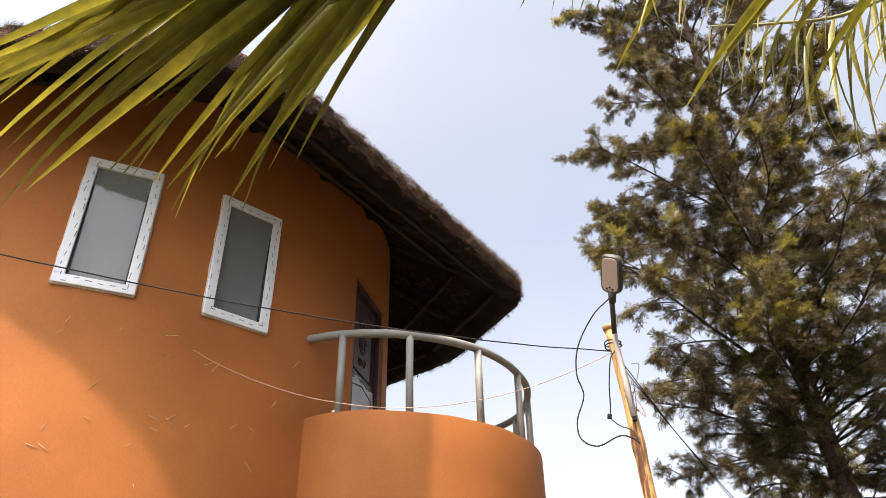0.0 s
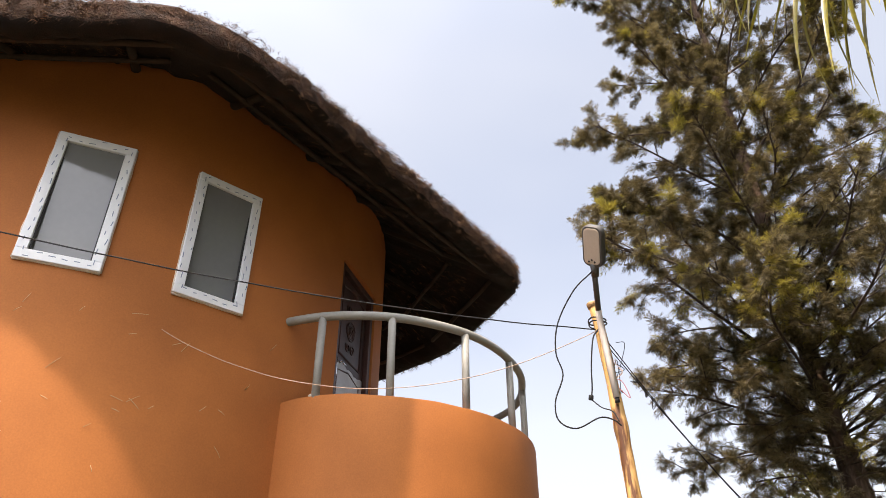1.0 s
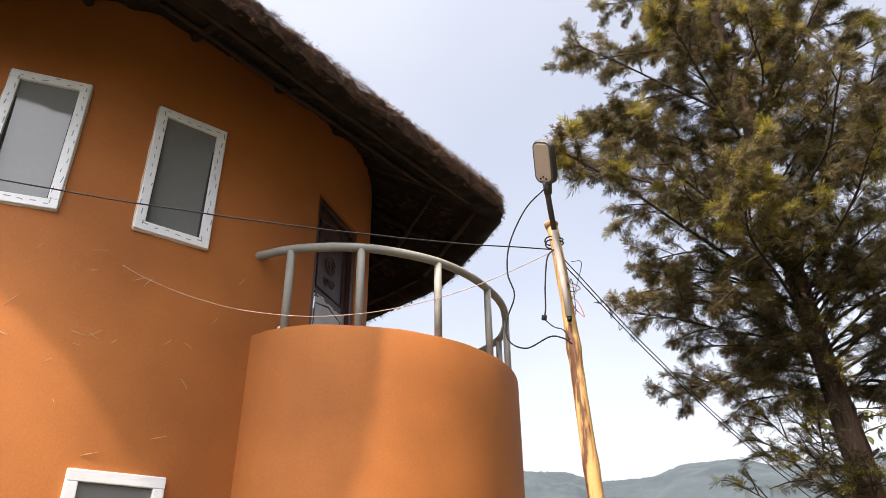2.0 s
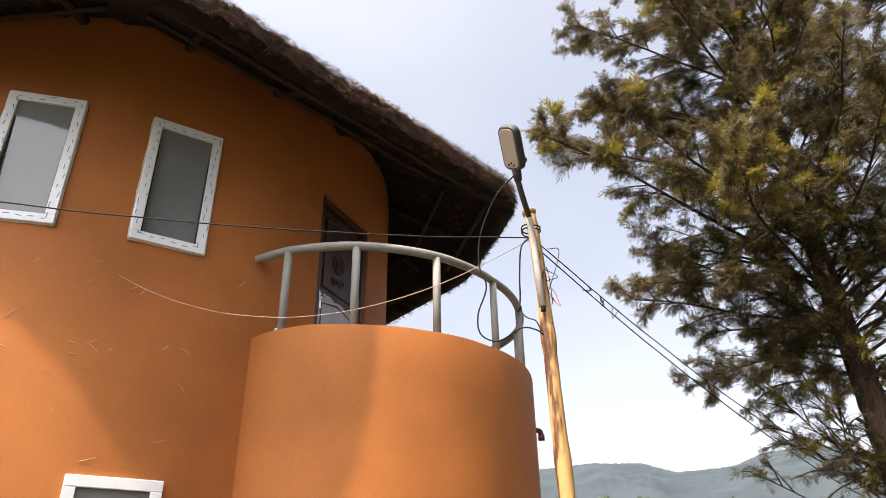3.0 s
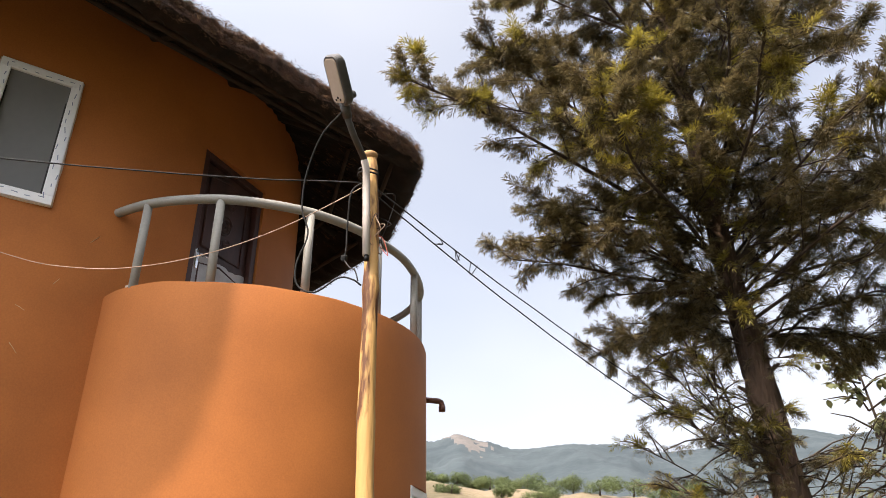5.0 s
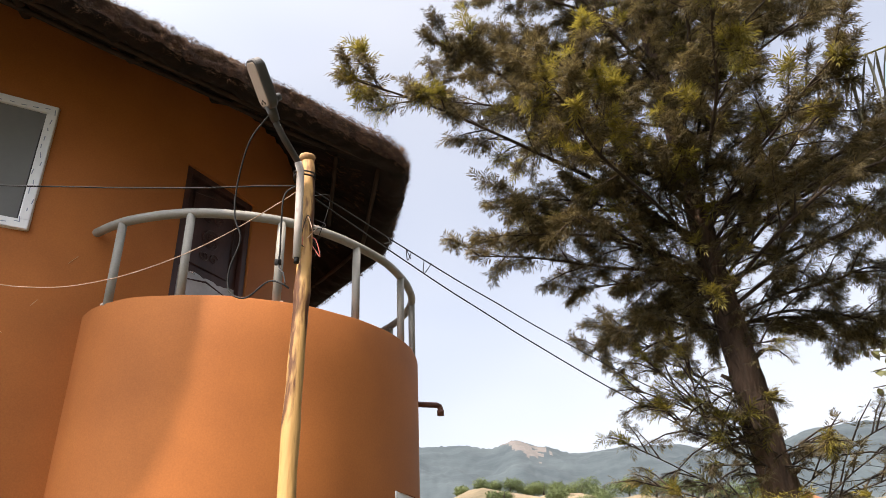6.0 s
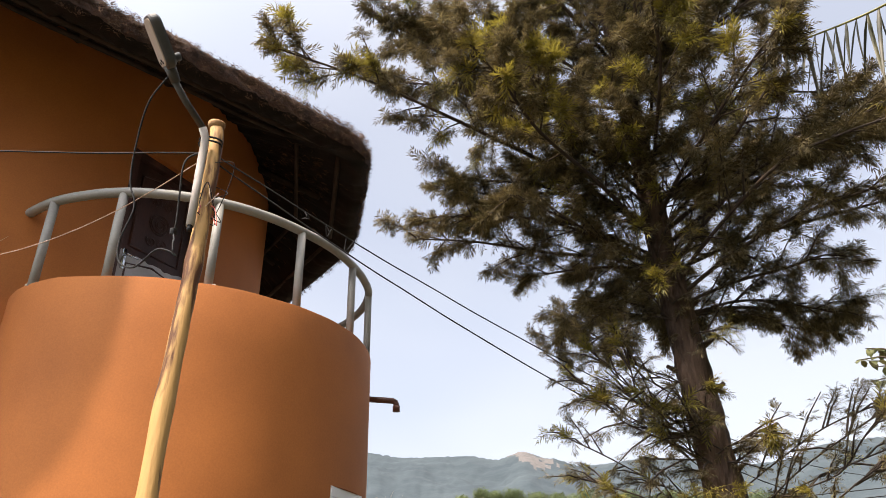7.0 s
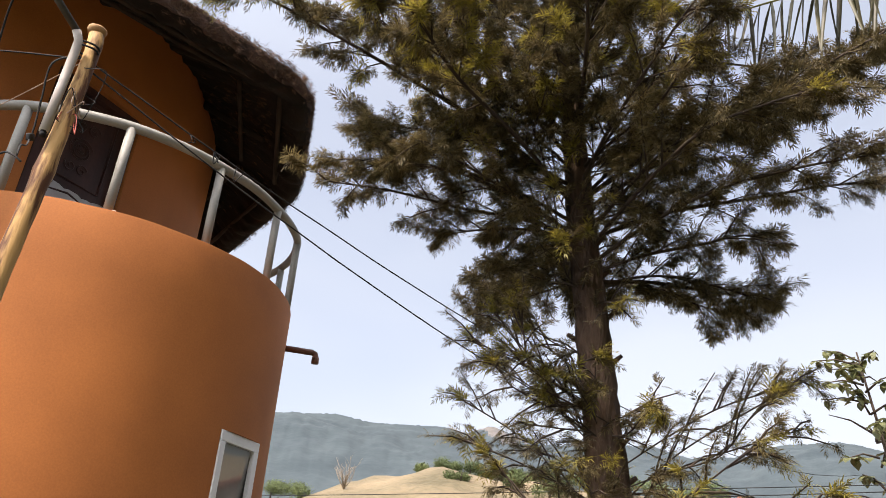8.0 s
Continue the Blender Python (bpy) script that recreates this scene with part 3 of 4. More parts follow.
def roof():
    rings = []
    n = len(EAVES)
    rnd = random.Random(5)
    # section of the thatch from the ridge down the outside, round the butt and up the underside
    def ring(scale, z, push):
        out = []
        for i, e in enumerate(EAVES):
            d = Vector((e.x - CX, e.y - CY))
            wob = 0.03 * noise.noise(Vector((e.x * 2.2, e.y * 2.2, z))) + 0.034 * noise.noise(Vector((e.x * 6.5, e.y * 6.5, z * 8))) + 0.03 * noise.noise(Vector((e.x * 14, e.y * 14, z * 20)))
            u = d.normalized()
            q = Vector((CX, CY)) + d * scale + u * (push + wob)
            out.append((q.x, q.y, z + wob * 0.8))
        return out
    for s in (0.02, 0.25, 0.5, 0.7, 0.85, 0.95):
        rings.append(ring(s, EAVE_TOP + 0.03 + (1 - s) * (APEX.z - EAVE_TOP), 0))
    rings += [ring(0.985, EAVE_TOP + 0.045, 0), *(ring(1.0, EAVE_TOP - 0.01 - 0.03 * k, 0.012 * math.sin(k * 0.5)) for k in range(7)), ring(1.0, EAVE_LOW + 0.01, -0.05), ring(1.0, EAVE_LOW + 0.01, -0.13), ring(1.0, EAVE_LOW + 0.05, -0.2)]
    for s in (0.9, 0.82, 0.7, 0.5, 0.25, 0.02):
        rings.append(ring(s, EAVE_LOW + 0.02 + (1 - s) * (SOFFIT_TOP - EAVE_LOW), 0))
    vs = [v for r in rings for v in r]
    fs = [(j * n + i, (j + 1) * n + i, (j + 1) * n + (i + 1) % n, j * n + (i + 1) % n) for j in range(len(rings) - 1) for i in range(n)]
    fs += [tuple(range(n)), tuple(len(vs) - 1 - i for i in range(n))]
    skin = mesh("roof", vs, fs, THATCH)
    # the underside takes the copy with shade painted in
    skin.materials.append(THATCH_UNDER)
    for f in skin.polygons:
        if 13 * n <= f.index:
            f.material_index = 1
    ob = part("roof", skin, cottage, "thick weathered brown thatch")
    # loose straws over the butt and along the eaves
    svs, sfs = [], []
    for _ in range(17000):
        i = rnd.randrange(n)
        a, b = EAVES[i], EAVES[(i + 1) % n]
        if (a.x + b.x) / 2 < -6.2 or (a.y > 10.9 and b.y > 10.9):
            continue
        if (b - a).length < rnd.random() * 0.05:
            continue
        e = a.lerp(b, rnd.random())
        u = Vector((e.x - CX, e.y - CY, 0)).normalized()
        k = rnd.random()
        tang = Vector((-u.y, u.x, 0))
        tuft = rnd.random()
        if k < 0.7:       # butt face
            p0 = Vector((e.x, e.y, EAVE_LOW + 0.01 + (EAVE_TOP + 0.03 - EAVE_LOW) * rnd.random() ** 0.6)) + u * rnd.uniform(-0.03, 0.012)
            d0 = u * rnd.uniform(0.15, 0.8) + Vector((0, 0, -rnd.uniform(0.1, 0.9))) + tang * rnd.gauss(0, 0.35)
            l0 = rnd.uniform(0.03, 0.07)
        elif k < 0.84:    # top lip against the sky
            p0 = Vector((e.x, e.y, EAVE_TOP + rnd.uniform(-0.02, 0.05))) - u * rnd.uniform(0.0, 0.12)
            d0 = u * rnd.uniform(0.3, 1.0) + Vector((0, 0, rnd.uniform(-0.4, 0.4))) + tang * rnd.gauss(0, 0.4)
            l0 = rnd.uniform(0.02, 0.05) if tuft < 0.93 else rnd.uniform(0.06, 0.11)
        else:             # underside
            f = rnd.uniform(0.72, 0.99)
            p0 = Vector((CX + (e.x - CX) * f, CY + (e.y - CY) * f, EAVE_LOW + 0.02 + (1 - f) * (SOFFIT_TOP - EAVE_LOW)))
            d0 = u + tang * rnd.gauss(0, 0.4) + Vector((0, 0, -rnd.uniform(0.5, 1.0)))
            l0 = rnd.uniform(0.04, 0.1)
        for _ in range(rnd.randint(5, 10)):
            p = p0 + Vector((rnd.gauss(0, 0.012), rnd.gauss(0, 0.012), rnd.gauss(0, 0.01)))
            d = (d0 + Vector((rnd.gauss(0, 0.22), rnd.gauss(0, 0.22), rnd.gauss(0, 0.22)))).normalized()
            l = l0 * rnd.uniform(0.6, 1.2)
            side = d.cross(Vector((rnd.gauss(0, 1), rnd.gauss(0, 1), rnd.gauss(0, 1)))).normalized() * rnd.uniform(0.0012, 0.003)
            o = len(svs)
            svs += [p - side, p + side, p + d * l + side * 0.35]
            sfs.append((o, o + 1, o + 2))
    part("straw_fringe", mesh("straw_fringe", svs, sfs, STRAW, False), ob, "loose frayed straw ends", kind="stuff")
    # rafters and the pole that runs along inside the eaves
    for k in range(-10, 10):
        th = radians(k * 15 + 6)
        er = eave_radius(th)
        r0, r1 = R - 0.2, er - 0.5
        if r1 - r0 < 0.3:
            continue
        pts = [Vector((CX + r * math.cos(th), CY + r * math.sin(th), soffit(th, r) - 0.01)) for r in (r0, (r0 + r1) / 2, r1)]
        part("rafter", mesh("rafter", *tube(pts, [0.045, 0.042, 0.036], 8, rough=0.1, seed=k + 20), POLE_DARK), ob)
    for i in range(len(CORNERS)):
        a, b = Vector(CORNERS[i]), Vector(CORNERS[(i + 1) % len(CORNERS)])
        c = Vector((CX, CY))
        for f, rad in ((0.93, 0.026), (0.83, 0.024)):
            p, q = c + (a - c) * f, c + (b - c) * f
            p, q = p.lerp(q, 0.04), p.lerp(q, 0.96)
            z = EAVE_LOW + (1 - f) * (SOFFIT_TOP - EAVE_LOW) - 0.055
            pts = [(*p.lerp(q, t / 6), z + 0.008 * math.sin(t * 2.3 + i)) for t in range(7)]
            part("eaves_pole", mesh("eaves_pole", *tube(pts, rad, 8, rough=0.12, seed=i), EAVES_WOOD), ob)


roof()


# ---------------------------------------------------------------- railing, spout, straws on the plaster
def railing():
    def at(a, z):
        rad = float(np.interp(a, [-98, -93.5, -83, -63, -40, -16, 9.5, 31, 60], [1.64, 1.66, 1.705, 1.75, 1.755, 1.715, 1.72, 1.765, 1.74]))
        return Vector((TX + rad * math.cos(radians(a)), TY + rad * math.sin(radians(a)), z))
    line = smooth_line([at(a, RAIL) for a in (-97, -92, -83, -73, -63, -52, -40, -28, -16, -3, 9.5, 20, 31, 45, 60, 75, 90, 104)], 4)
    rail = part("railing", mesh("top_rail", *tube(line, 0.038, 12), STEEL_PAINT), cottage, "grey painted tubular steel balcony railing")
    rnd = random.Random(4)
    for a in (-83.1, -63.3, -40.4, -15.9, 9.5, 31.1, 55.0, 79.0):
        lean = rnd.uniform(-0.6, 0.6)
        part("post", mesh("post", *tube([at(a, PARAPET - 0.04), at(a + lean * 0.4, (PARAPET + RAIL) / 2), at(a + lean * 0.4, RAIL - 0.012)], 0.034, 12), STEEL_PAINT), rail)
    # a lick of bare cement where a post is bedded
    for a in (-84.4, -39.2):
        part("bedding", mesh("bedding", *box(Matrix.Translation(at(a, PARAPET + 0.012)) @ pose(0, 0, 0, 10, 20, a), 0.05, 0.035, 0.03, 0.01), HOUSE_WALL), rail, "pale cement dab")


railing()
th = radians(41.0)
u = Vector((math.cos(th), math.sin(th), 0))
spout_base = Vector((TX, TY, 3.43)) + u * (TR - 0.1)
spout = [spout_base, spout_base + u * 0.37, spout_base + u * 0.40 + Vector((0, 0, -0.012)), spout_base + u * 0.41 + Vector((0, 0, -0.04)), spout_base + u * 0.41 + Vector((0, 0, -0.1))]
spout_ob = part("spout", mesh("spout", *tube(spout, 0.03, 12), RUST_PIPE), cottage, "brown drain pipe with elbow")
part("collar", mesh("collar", *tube([spout[-1] + Vector((0, 0, 0.05)), spout[-1] + Vector((0, 0, -0.005))], 0.036, 12), RUST_PIPE), spout_ob)

rnd = random.Random(11)
svs, sfs = [], []
for k in range(26):
    a, z = radians(rnd.uniform(-58, -26)), rnd.uniform(2.55, 4.1)
    if rnd.random() < 0.55:
        a, z = radians(rnd.gauss(-45, 5)), rnd.gauss(3.3, 0.3)
    n_ = Vector((math.cos(a), math.sin(a), 0))
    p = Vector((CX, CY, z)) + n_ * (R + 0.001)
    t_ = Vector((-n_.y, n_.x, 0))
    b = rnd.uniform(0.2, 1.2) * rnd.choice((1, 1, -1))
    d = t_ * math.cos(b) + Vector((0, 0, 1)) * math.sin(b)
    l = rnd.uniform(0.04, 0.12)
    pts = [p, p + d * l * 0.5 + n_ * 0.006, p + d * l + n_ * 0.002]
    v, f = tube(pts, [0.0018, 0.002, 0.001], 4)
    o = len(svs)
    svs += v
    sfs += [tuple(i + o for i in q) for q in f]
part("stuck_straw", mesh("stuck_straw", svs, sfs, STRAW_PALE), cottage, "pale straws stuck to the plaster", kind="stuff")


# ---------------------------------------------------------------- street lamp on its pole
def street_lamp():
    base, top = Vector((1.60, 4.96, 0)), Vector((1.335, 5.255, 3.932))
    lamp = thing("street_lamp", "small street lamp tied to a peeled eucalyptus pole", "street lamp", base)
    rnd = random.Random(8)
    n = 40
    pts, radii = [], []
    for i in range(n + 1):
        t = i / n
        p = base.lerp(top, t) + Vector((0.012 * math.sin(t * 9), 0.01 * math.sin(t * 7 + 1), 0))
        pts.append(p)
        radii.append(0.048 - 0.014 * t + 0.003 * rnd.random() + (0.006 if i in (9, 17, 24, 31) else 0))
    pts[-1] = top
    pole = part("pole", mesh("pole", *tube(pts, radii, 14, rough=0.05, seed=2), WOOD_POLE), lamp, "yellow-brown peeled wooden pole")
    part("pole_cap", mesh("pole_cap", *tube([top - Vector((0, 0, 0.03)), top, top + Vector((0, 0, 0.006))], [0.039, 0.047, 0.046], 14), WOOD_CUT), pole, "flared cut pole end")
    neck, tip = Vector((1.352, 4.857, 3.995)), Vector((1.364, 4.67, 4.163))
    foot, bend = Vector((1.398, 5.13, 3.22)), Vector((1.358, 5.168, 3.78))
    arm = [foot, foot.lerp(bend, 0.5), bend, bend + Vector((0, -0.03, 0.045)), neck.lerp(bend, 0.45), neck]
    arm_ob = part("arm", mesh("arm", *tube(arm[:4], 0.021, 12), CONDUIT), lamp, "weathered pale grey conduit")
    part("arm_tube", mesh("arm_tube", *tube(arm[3:], 0.018, 12), LAMP_GREY), arm_ob, "grey tube to the lamp head")
    part("end_plug", mesh("end_plug", *tube([foot, foot - Vector((0, 0, 0.03))], 0.014, 8), CABLE), arm_ob)
    for dz in (0.14, 0.165):
        c = base.lerp(top, 1 - dz / 3.92)
        ring = [c + Vector((0.058 * math.cos(a), 0.058 * math.sin(a) - 0.02, 0.006 * math.sin(2 * a))) for a in [2 * math.pi * i / 16 for i in range(17)]]
        part("binding", mesh("binding", *tube(ring, 0.005, 6), CABLE), pole, "black wire binding")
    # head: a rounded slab, its lens looking down
    y = (tip - neck).normalized()
    down = Vector((-0.567, -0.49, -0.51))
    down = (down - y * down.dot(y)).normalized()
    x = y.cross(down)
    m = Matrix((x, y, -down)).transposed().to_4x4()
    m.translation = neck
    L, W = 0.27, 0.148

    def slab(w, l, y0, z0, z1, r, n=6):
        out = []
        for cx_, cy_, s in ((w / 2 - r, y0 + l - r, 0), (-w / 2 + r, y0 + l - r, 1), (-w / 2 + r, y0 + r, 2), (w / 2 - r, y0 + r, 3)):
            out += [(cx_ + r * math.cos(math.pi / 2 * (s + k / n)), cy_ + r * math.sin(math.pi / 2 * (s + k / n))) for k in range(n + 1)]
        k = len(out)
        cx0, cy0 = 0, y0 + l / 2
        inset = lambda p, f: (cx0 + (p[0] - cx0) * f, cy0 + (p[1] - cy0) * f)
        vs_ = [(*inset(p, 0.95), z0) for p in out] + [(*p, z0 + (z1 - z0) * 0.2) for p in out] + [(*p, z0 + (z1 - z0) * 0.75) for p in out] + [(*inset(p, 0.9), z1) for p in out]
        fs_ = [tuple(range(k))[::-1], tuple(3 * k + i for i in range(k))]
        for j in range(3):
            fs_ += [(j * k + i, j * k + (i + 1) % k, (j + 1) * k + (i + 1) % k, (j + 1) * k + i) for i in range(k)]
        return [m @ Vector(v) for v in vs_], fs_
    head = part("lamp_head", mesh("lamp_head", *slab(W, L, 0.0, -0.012, 0.04, 0.045), LAMP_GREY, False), lamp, "flat grey LED lamp head")
    part("lens", mesh("lens", *slab(W - 0.03, L - 0.035, 0.018, -0.017, -0.009, 0.035), LAMP_LENS, False), head, "pale beige lens")
    part("socket", mesh("socket", *tube([m @ Vector((0, -0.07, 0.012)), m @ Vector((0, 0.02, 0.012))], [0.024, 0.03], 12), LAMP_GREY), head)
    part("sensor", mesh("sensor", *tube([m @ Vector((0.02, 0.045, 0.035)), m @ Vector((0.02, 0.045, 0.075))], [0.024, 0.02], 12), LAMP_GREY), head, "light sensor knob")
    for s in (-1, 0, 1):
        part("screw", mesh("screw", *tube([m @ Vector((s * 0.022, 0.036 + 0.012 * (1 - abs(s)), -0.016)), m @ Vector((s * 0.022, 0.036 + 0.012 * (1 - abs(s)), -0.02))], 0.007, 8), CABLE), head)
    # supply lead hanging in a loop
    line = smooth_line([neck + Vector((-0.01, 0.02, -0.02)), (1.21, 4.9, 3.86), (1.09, 4.98, 3.68), (1.06, 5.02, 3.5), (1.09, 5.05, 3.36), (1.03, 5.06, 3.2), (1.04, 5.07, 3.08), (1.14, 5.08, 3.03), (1.28, 5.06, 3.08), (1.36, 5.06, 3.06), (1.4, 5.08, 3.03)], 6)
    part("supply_lead", mesh("supply_lead", *tube(line, 0.0048, 7), CABLE), lamp, "black lamp lead in a loose loop")
    line = smooth_line([(1.345, 5.2, 3.72), (1.3, 5.12, 3.62), (1.27, 5.15, 3.45), (1.26, 5.17, 3.32), (1.25, 5.18, 3.26)], 6)
    plug = part("plug_lead", mesh("plug_lead", *tube(line, 0.005, 6), CABLE), lamp, "short lead with plug")
    part("plug", mesh("plug", *box(pose(1.245, 5.18, 3.25, 20, 10, 0), 0.03, 0.028, 0.035, 0.006), CABLE), plug)
    line = smooth_line([(1.245, 5.18, 3.24), (1.3, 5.14, 3.17), (1.36, 5.08, 3.12), (1.39, 5.06, 3.05)], 6)
    part("tail", mesh("tail", *tube(line, 0.004, 6), CABLE), plug)
    for k in range(9):
        s = Vector((1.375, 5.215, 3.36 + 0.018 * k))
        loop = [s]
        for _ in range(rnd.randint(2, 4)):
            loop.append(s + Vector((rnd.uniform(-0.02, 0.13), rnd.uniform(-0.06, 0.08), rnd.uniform(-0.16, 0.13))))
        part("stray_wire", mesh("stray_wire", *tube(smooth_line(loop, 6), 0.0024, 5), (CABLE_RED, CABLE, CABLE_PALE, CABLE_RED, CABLE, CABLE_RED, CABLE_PALE, CABLE, CABLE)[k]), pole)


street_lamp()


# ---------------------------------------------------------------- overhead wires
def wire(label, a, b, sag, r, material, n=48, wobble=0.0):
    pts = sagging(a, b, sag, n)
    pts = [p + Vector((0, 0, wobble * noise.noise(p * 3))) for p in pts]
    return tagged(part("wire", mesh("wire", *tube(pts, r, 6), material), None), label, "cable", "overhead wires")


TIE = (1.345, 5.245, 3.735)
wire("black cable strung from the lamp pole past the cottage", TIE, (-4.0, 1.869, 4.036), 0.232, 0.004, CABLE, wobble=0.006)
wire("thin bare wire tied between the wall and the lamp pole", TIE, (-1.80, 5.10, 3.969), 0.433, 0.0026, CABLE_PALE, wobble=0.006)
main_line = wire("black cable running from the lamp pole through the tree", TIE, (6.08, 16.0, 3.323), 0.59, 0.0042, CABLE, 80, 0.006)
wire("second black cable slung beside the first", (1.335, 5.23, 3.70), (7.43, 16.0, 3.054), 1.045, 0.0042, CABLE, 80, 0.006)
line = sagging(TIE, (6.08, 16.0, 3.323), 0.59, 80)
knot = []
for k in range(5):
    p = line[4 + k // 2]
    knot.append(tube(smooth_line([p, p + Vector((rnd.uniform(-0.03, 0.03), rnd.uniform(-0.04, 0.04), -0.03 - 0.015 * k)), p + Vector((0.02 * (k - 2), 0.03, -0.02))], 5), 0.003, 5))
part("wire_fray", mesh("wire_fray", *joined(*knot), CABLE), main_line, "frayed wire ends", "stuff")


# ---------------------------------------------------------------- silky oak
def leaf_template(seed, pairs=5, length=0.082):
    """A feathery leaf: a few long narrow lobes either side of a midrib, along +x, none quite alike."""
    vs, fs, rnd = [], [], random.Random(seed)

    def blade(p, d, l, w):
        n = Vector((0, 0, 1)).cross(d).normalized()
        o = len(vs)
        vs.extend([p, p + d * l * 0.5 + n * w + Vector((0, 0, 0.004)), p + d * l + Vector((0, 0, -0.008)), p + d * l * 0.5 - n * w + Vector((0, 0, 0.004))])
        fs.append((o, o + 1, o + 2, o + 3))
    for k in range(pairs):
        for s in (-1, 1):
            t = (k + 0.5 + rnd.uniform(-0.3, 0.3)) / pairs
            ll = length * rnd.uniform(0.45, 0.72) * math.sin(math.pi * (0.3 + 0.55 * t))
            a = radians(48 - 16 * t + rnd.uniform(-10, 10)) * s
            blade(Vector((length * t * 0.9, 0, -0.25 * length * t * t)), Vector((math.cos(a), math.sin(a), rnd.uniform(-0.35, 0.2))).normalized(), ll, 0.0032)
    blade(Vector((length * 0.85, 0, -0.2 * length)), Vector((1, 0, -0.35)).normalized(), length * 0.45, 0.0033)
    blade(Vector((0, 0, 0)), Vector((1, 0, -0.12)).normalized(), length * 0.95, 0.0022)
    return np.array([tuple(v) for v in vs]), fs


def scatter(name, template, places, material):
    """One mesh of many copies of a leaf. places: 4 x 4 arrays."""
    tv, tf = template
    n, k = len(places), len(tv)
    M = np.array(places)
    co = np.einsum("nij,kj->nki", M[:, :3, :3], tv) + M[:, None, :3, 3]
    me = bpy.data.meshes.new(name)
    q = len(tf)
    me.vertices.add(n * k)
    me.vertices.foreach_set("co", co.reshape(-1))
    loops = (np.array(tf)[None] + (np.arange(n) * k)[:, None, None]).reshape(-1)
    me.loops.add(len(loops))
    me.loops.foreach_set("vertex_index", loops.astype(np.int32))
    me.polygons.add(n * q)
    me.polygons.foreach_set("loop_start", np.arange(0, len(loops), 4, dtype=np.int32))
    me.update(calc_edges=True)
    me.materials.append(material)
    return me


def leaf_matrix(p, d, rnd, size):
    x = d.normalized()
    y = x.cross(Vector((rnd.gauss(0, 0.5), rnd.gauss(0, 0.5), 1))).normalized()
    z = x.cross(y)
    z = -z if z.z < 0 else z
    y = z.cross(x)
    return [[x.x * size, y.x * size, z.x * size, p.x], [x.y * size, y.y * size, z.y * size, p.y], [x.z * size, y.z * size, z.z * size, p.z], [0, 0, 0, 1]]


TRUNK = [(3.56, 7.65, -0.1), (3.51, 7.61, 1.2), (3.44, 7.57, 2.5), (3.4, 7.55, 3.2), (3.36, 7.55, 3.8), (3.32, 7.55, 4.8), (3.27, 7.52, 6.3), (3.22, 7.48, 8.2), (3.2, 7.47, 10.2), (3.18, 7.44, 12.2)]
TRUNK_R = [0.165, 0.135, 0.108, 0.098, 0.09, 0.082, 0.066, 0.045, 0.026, 0.008]


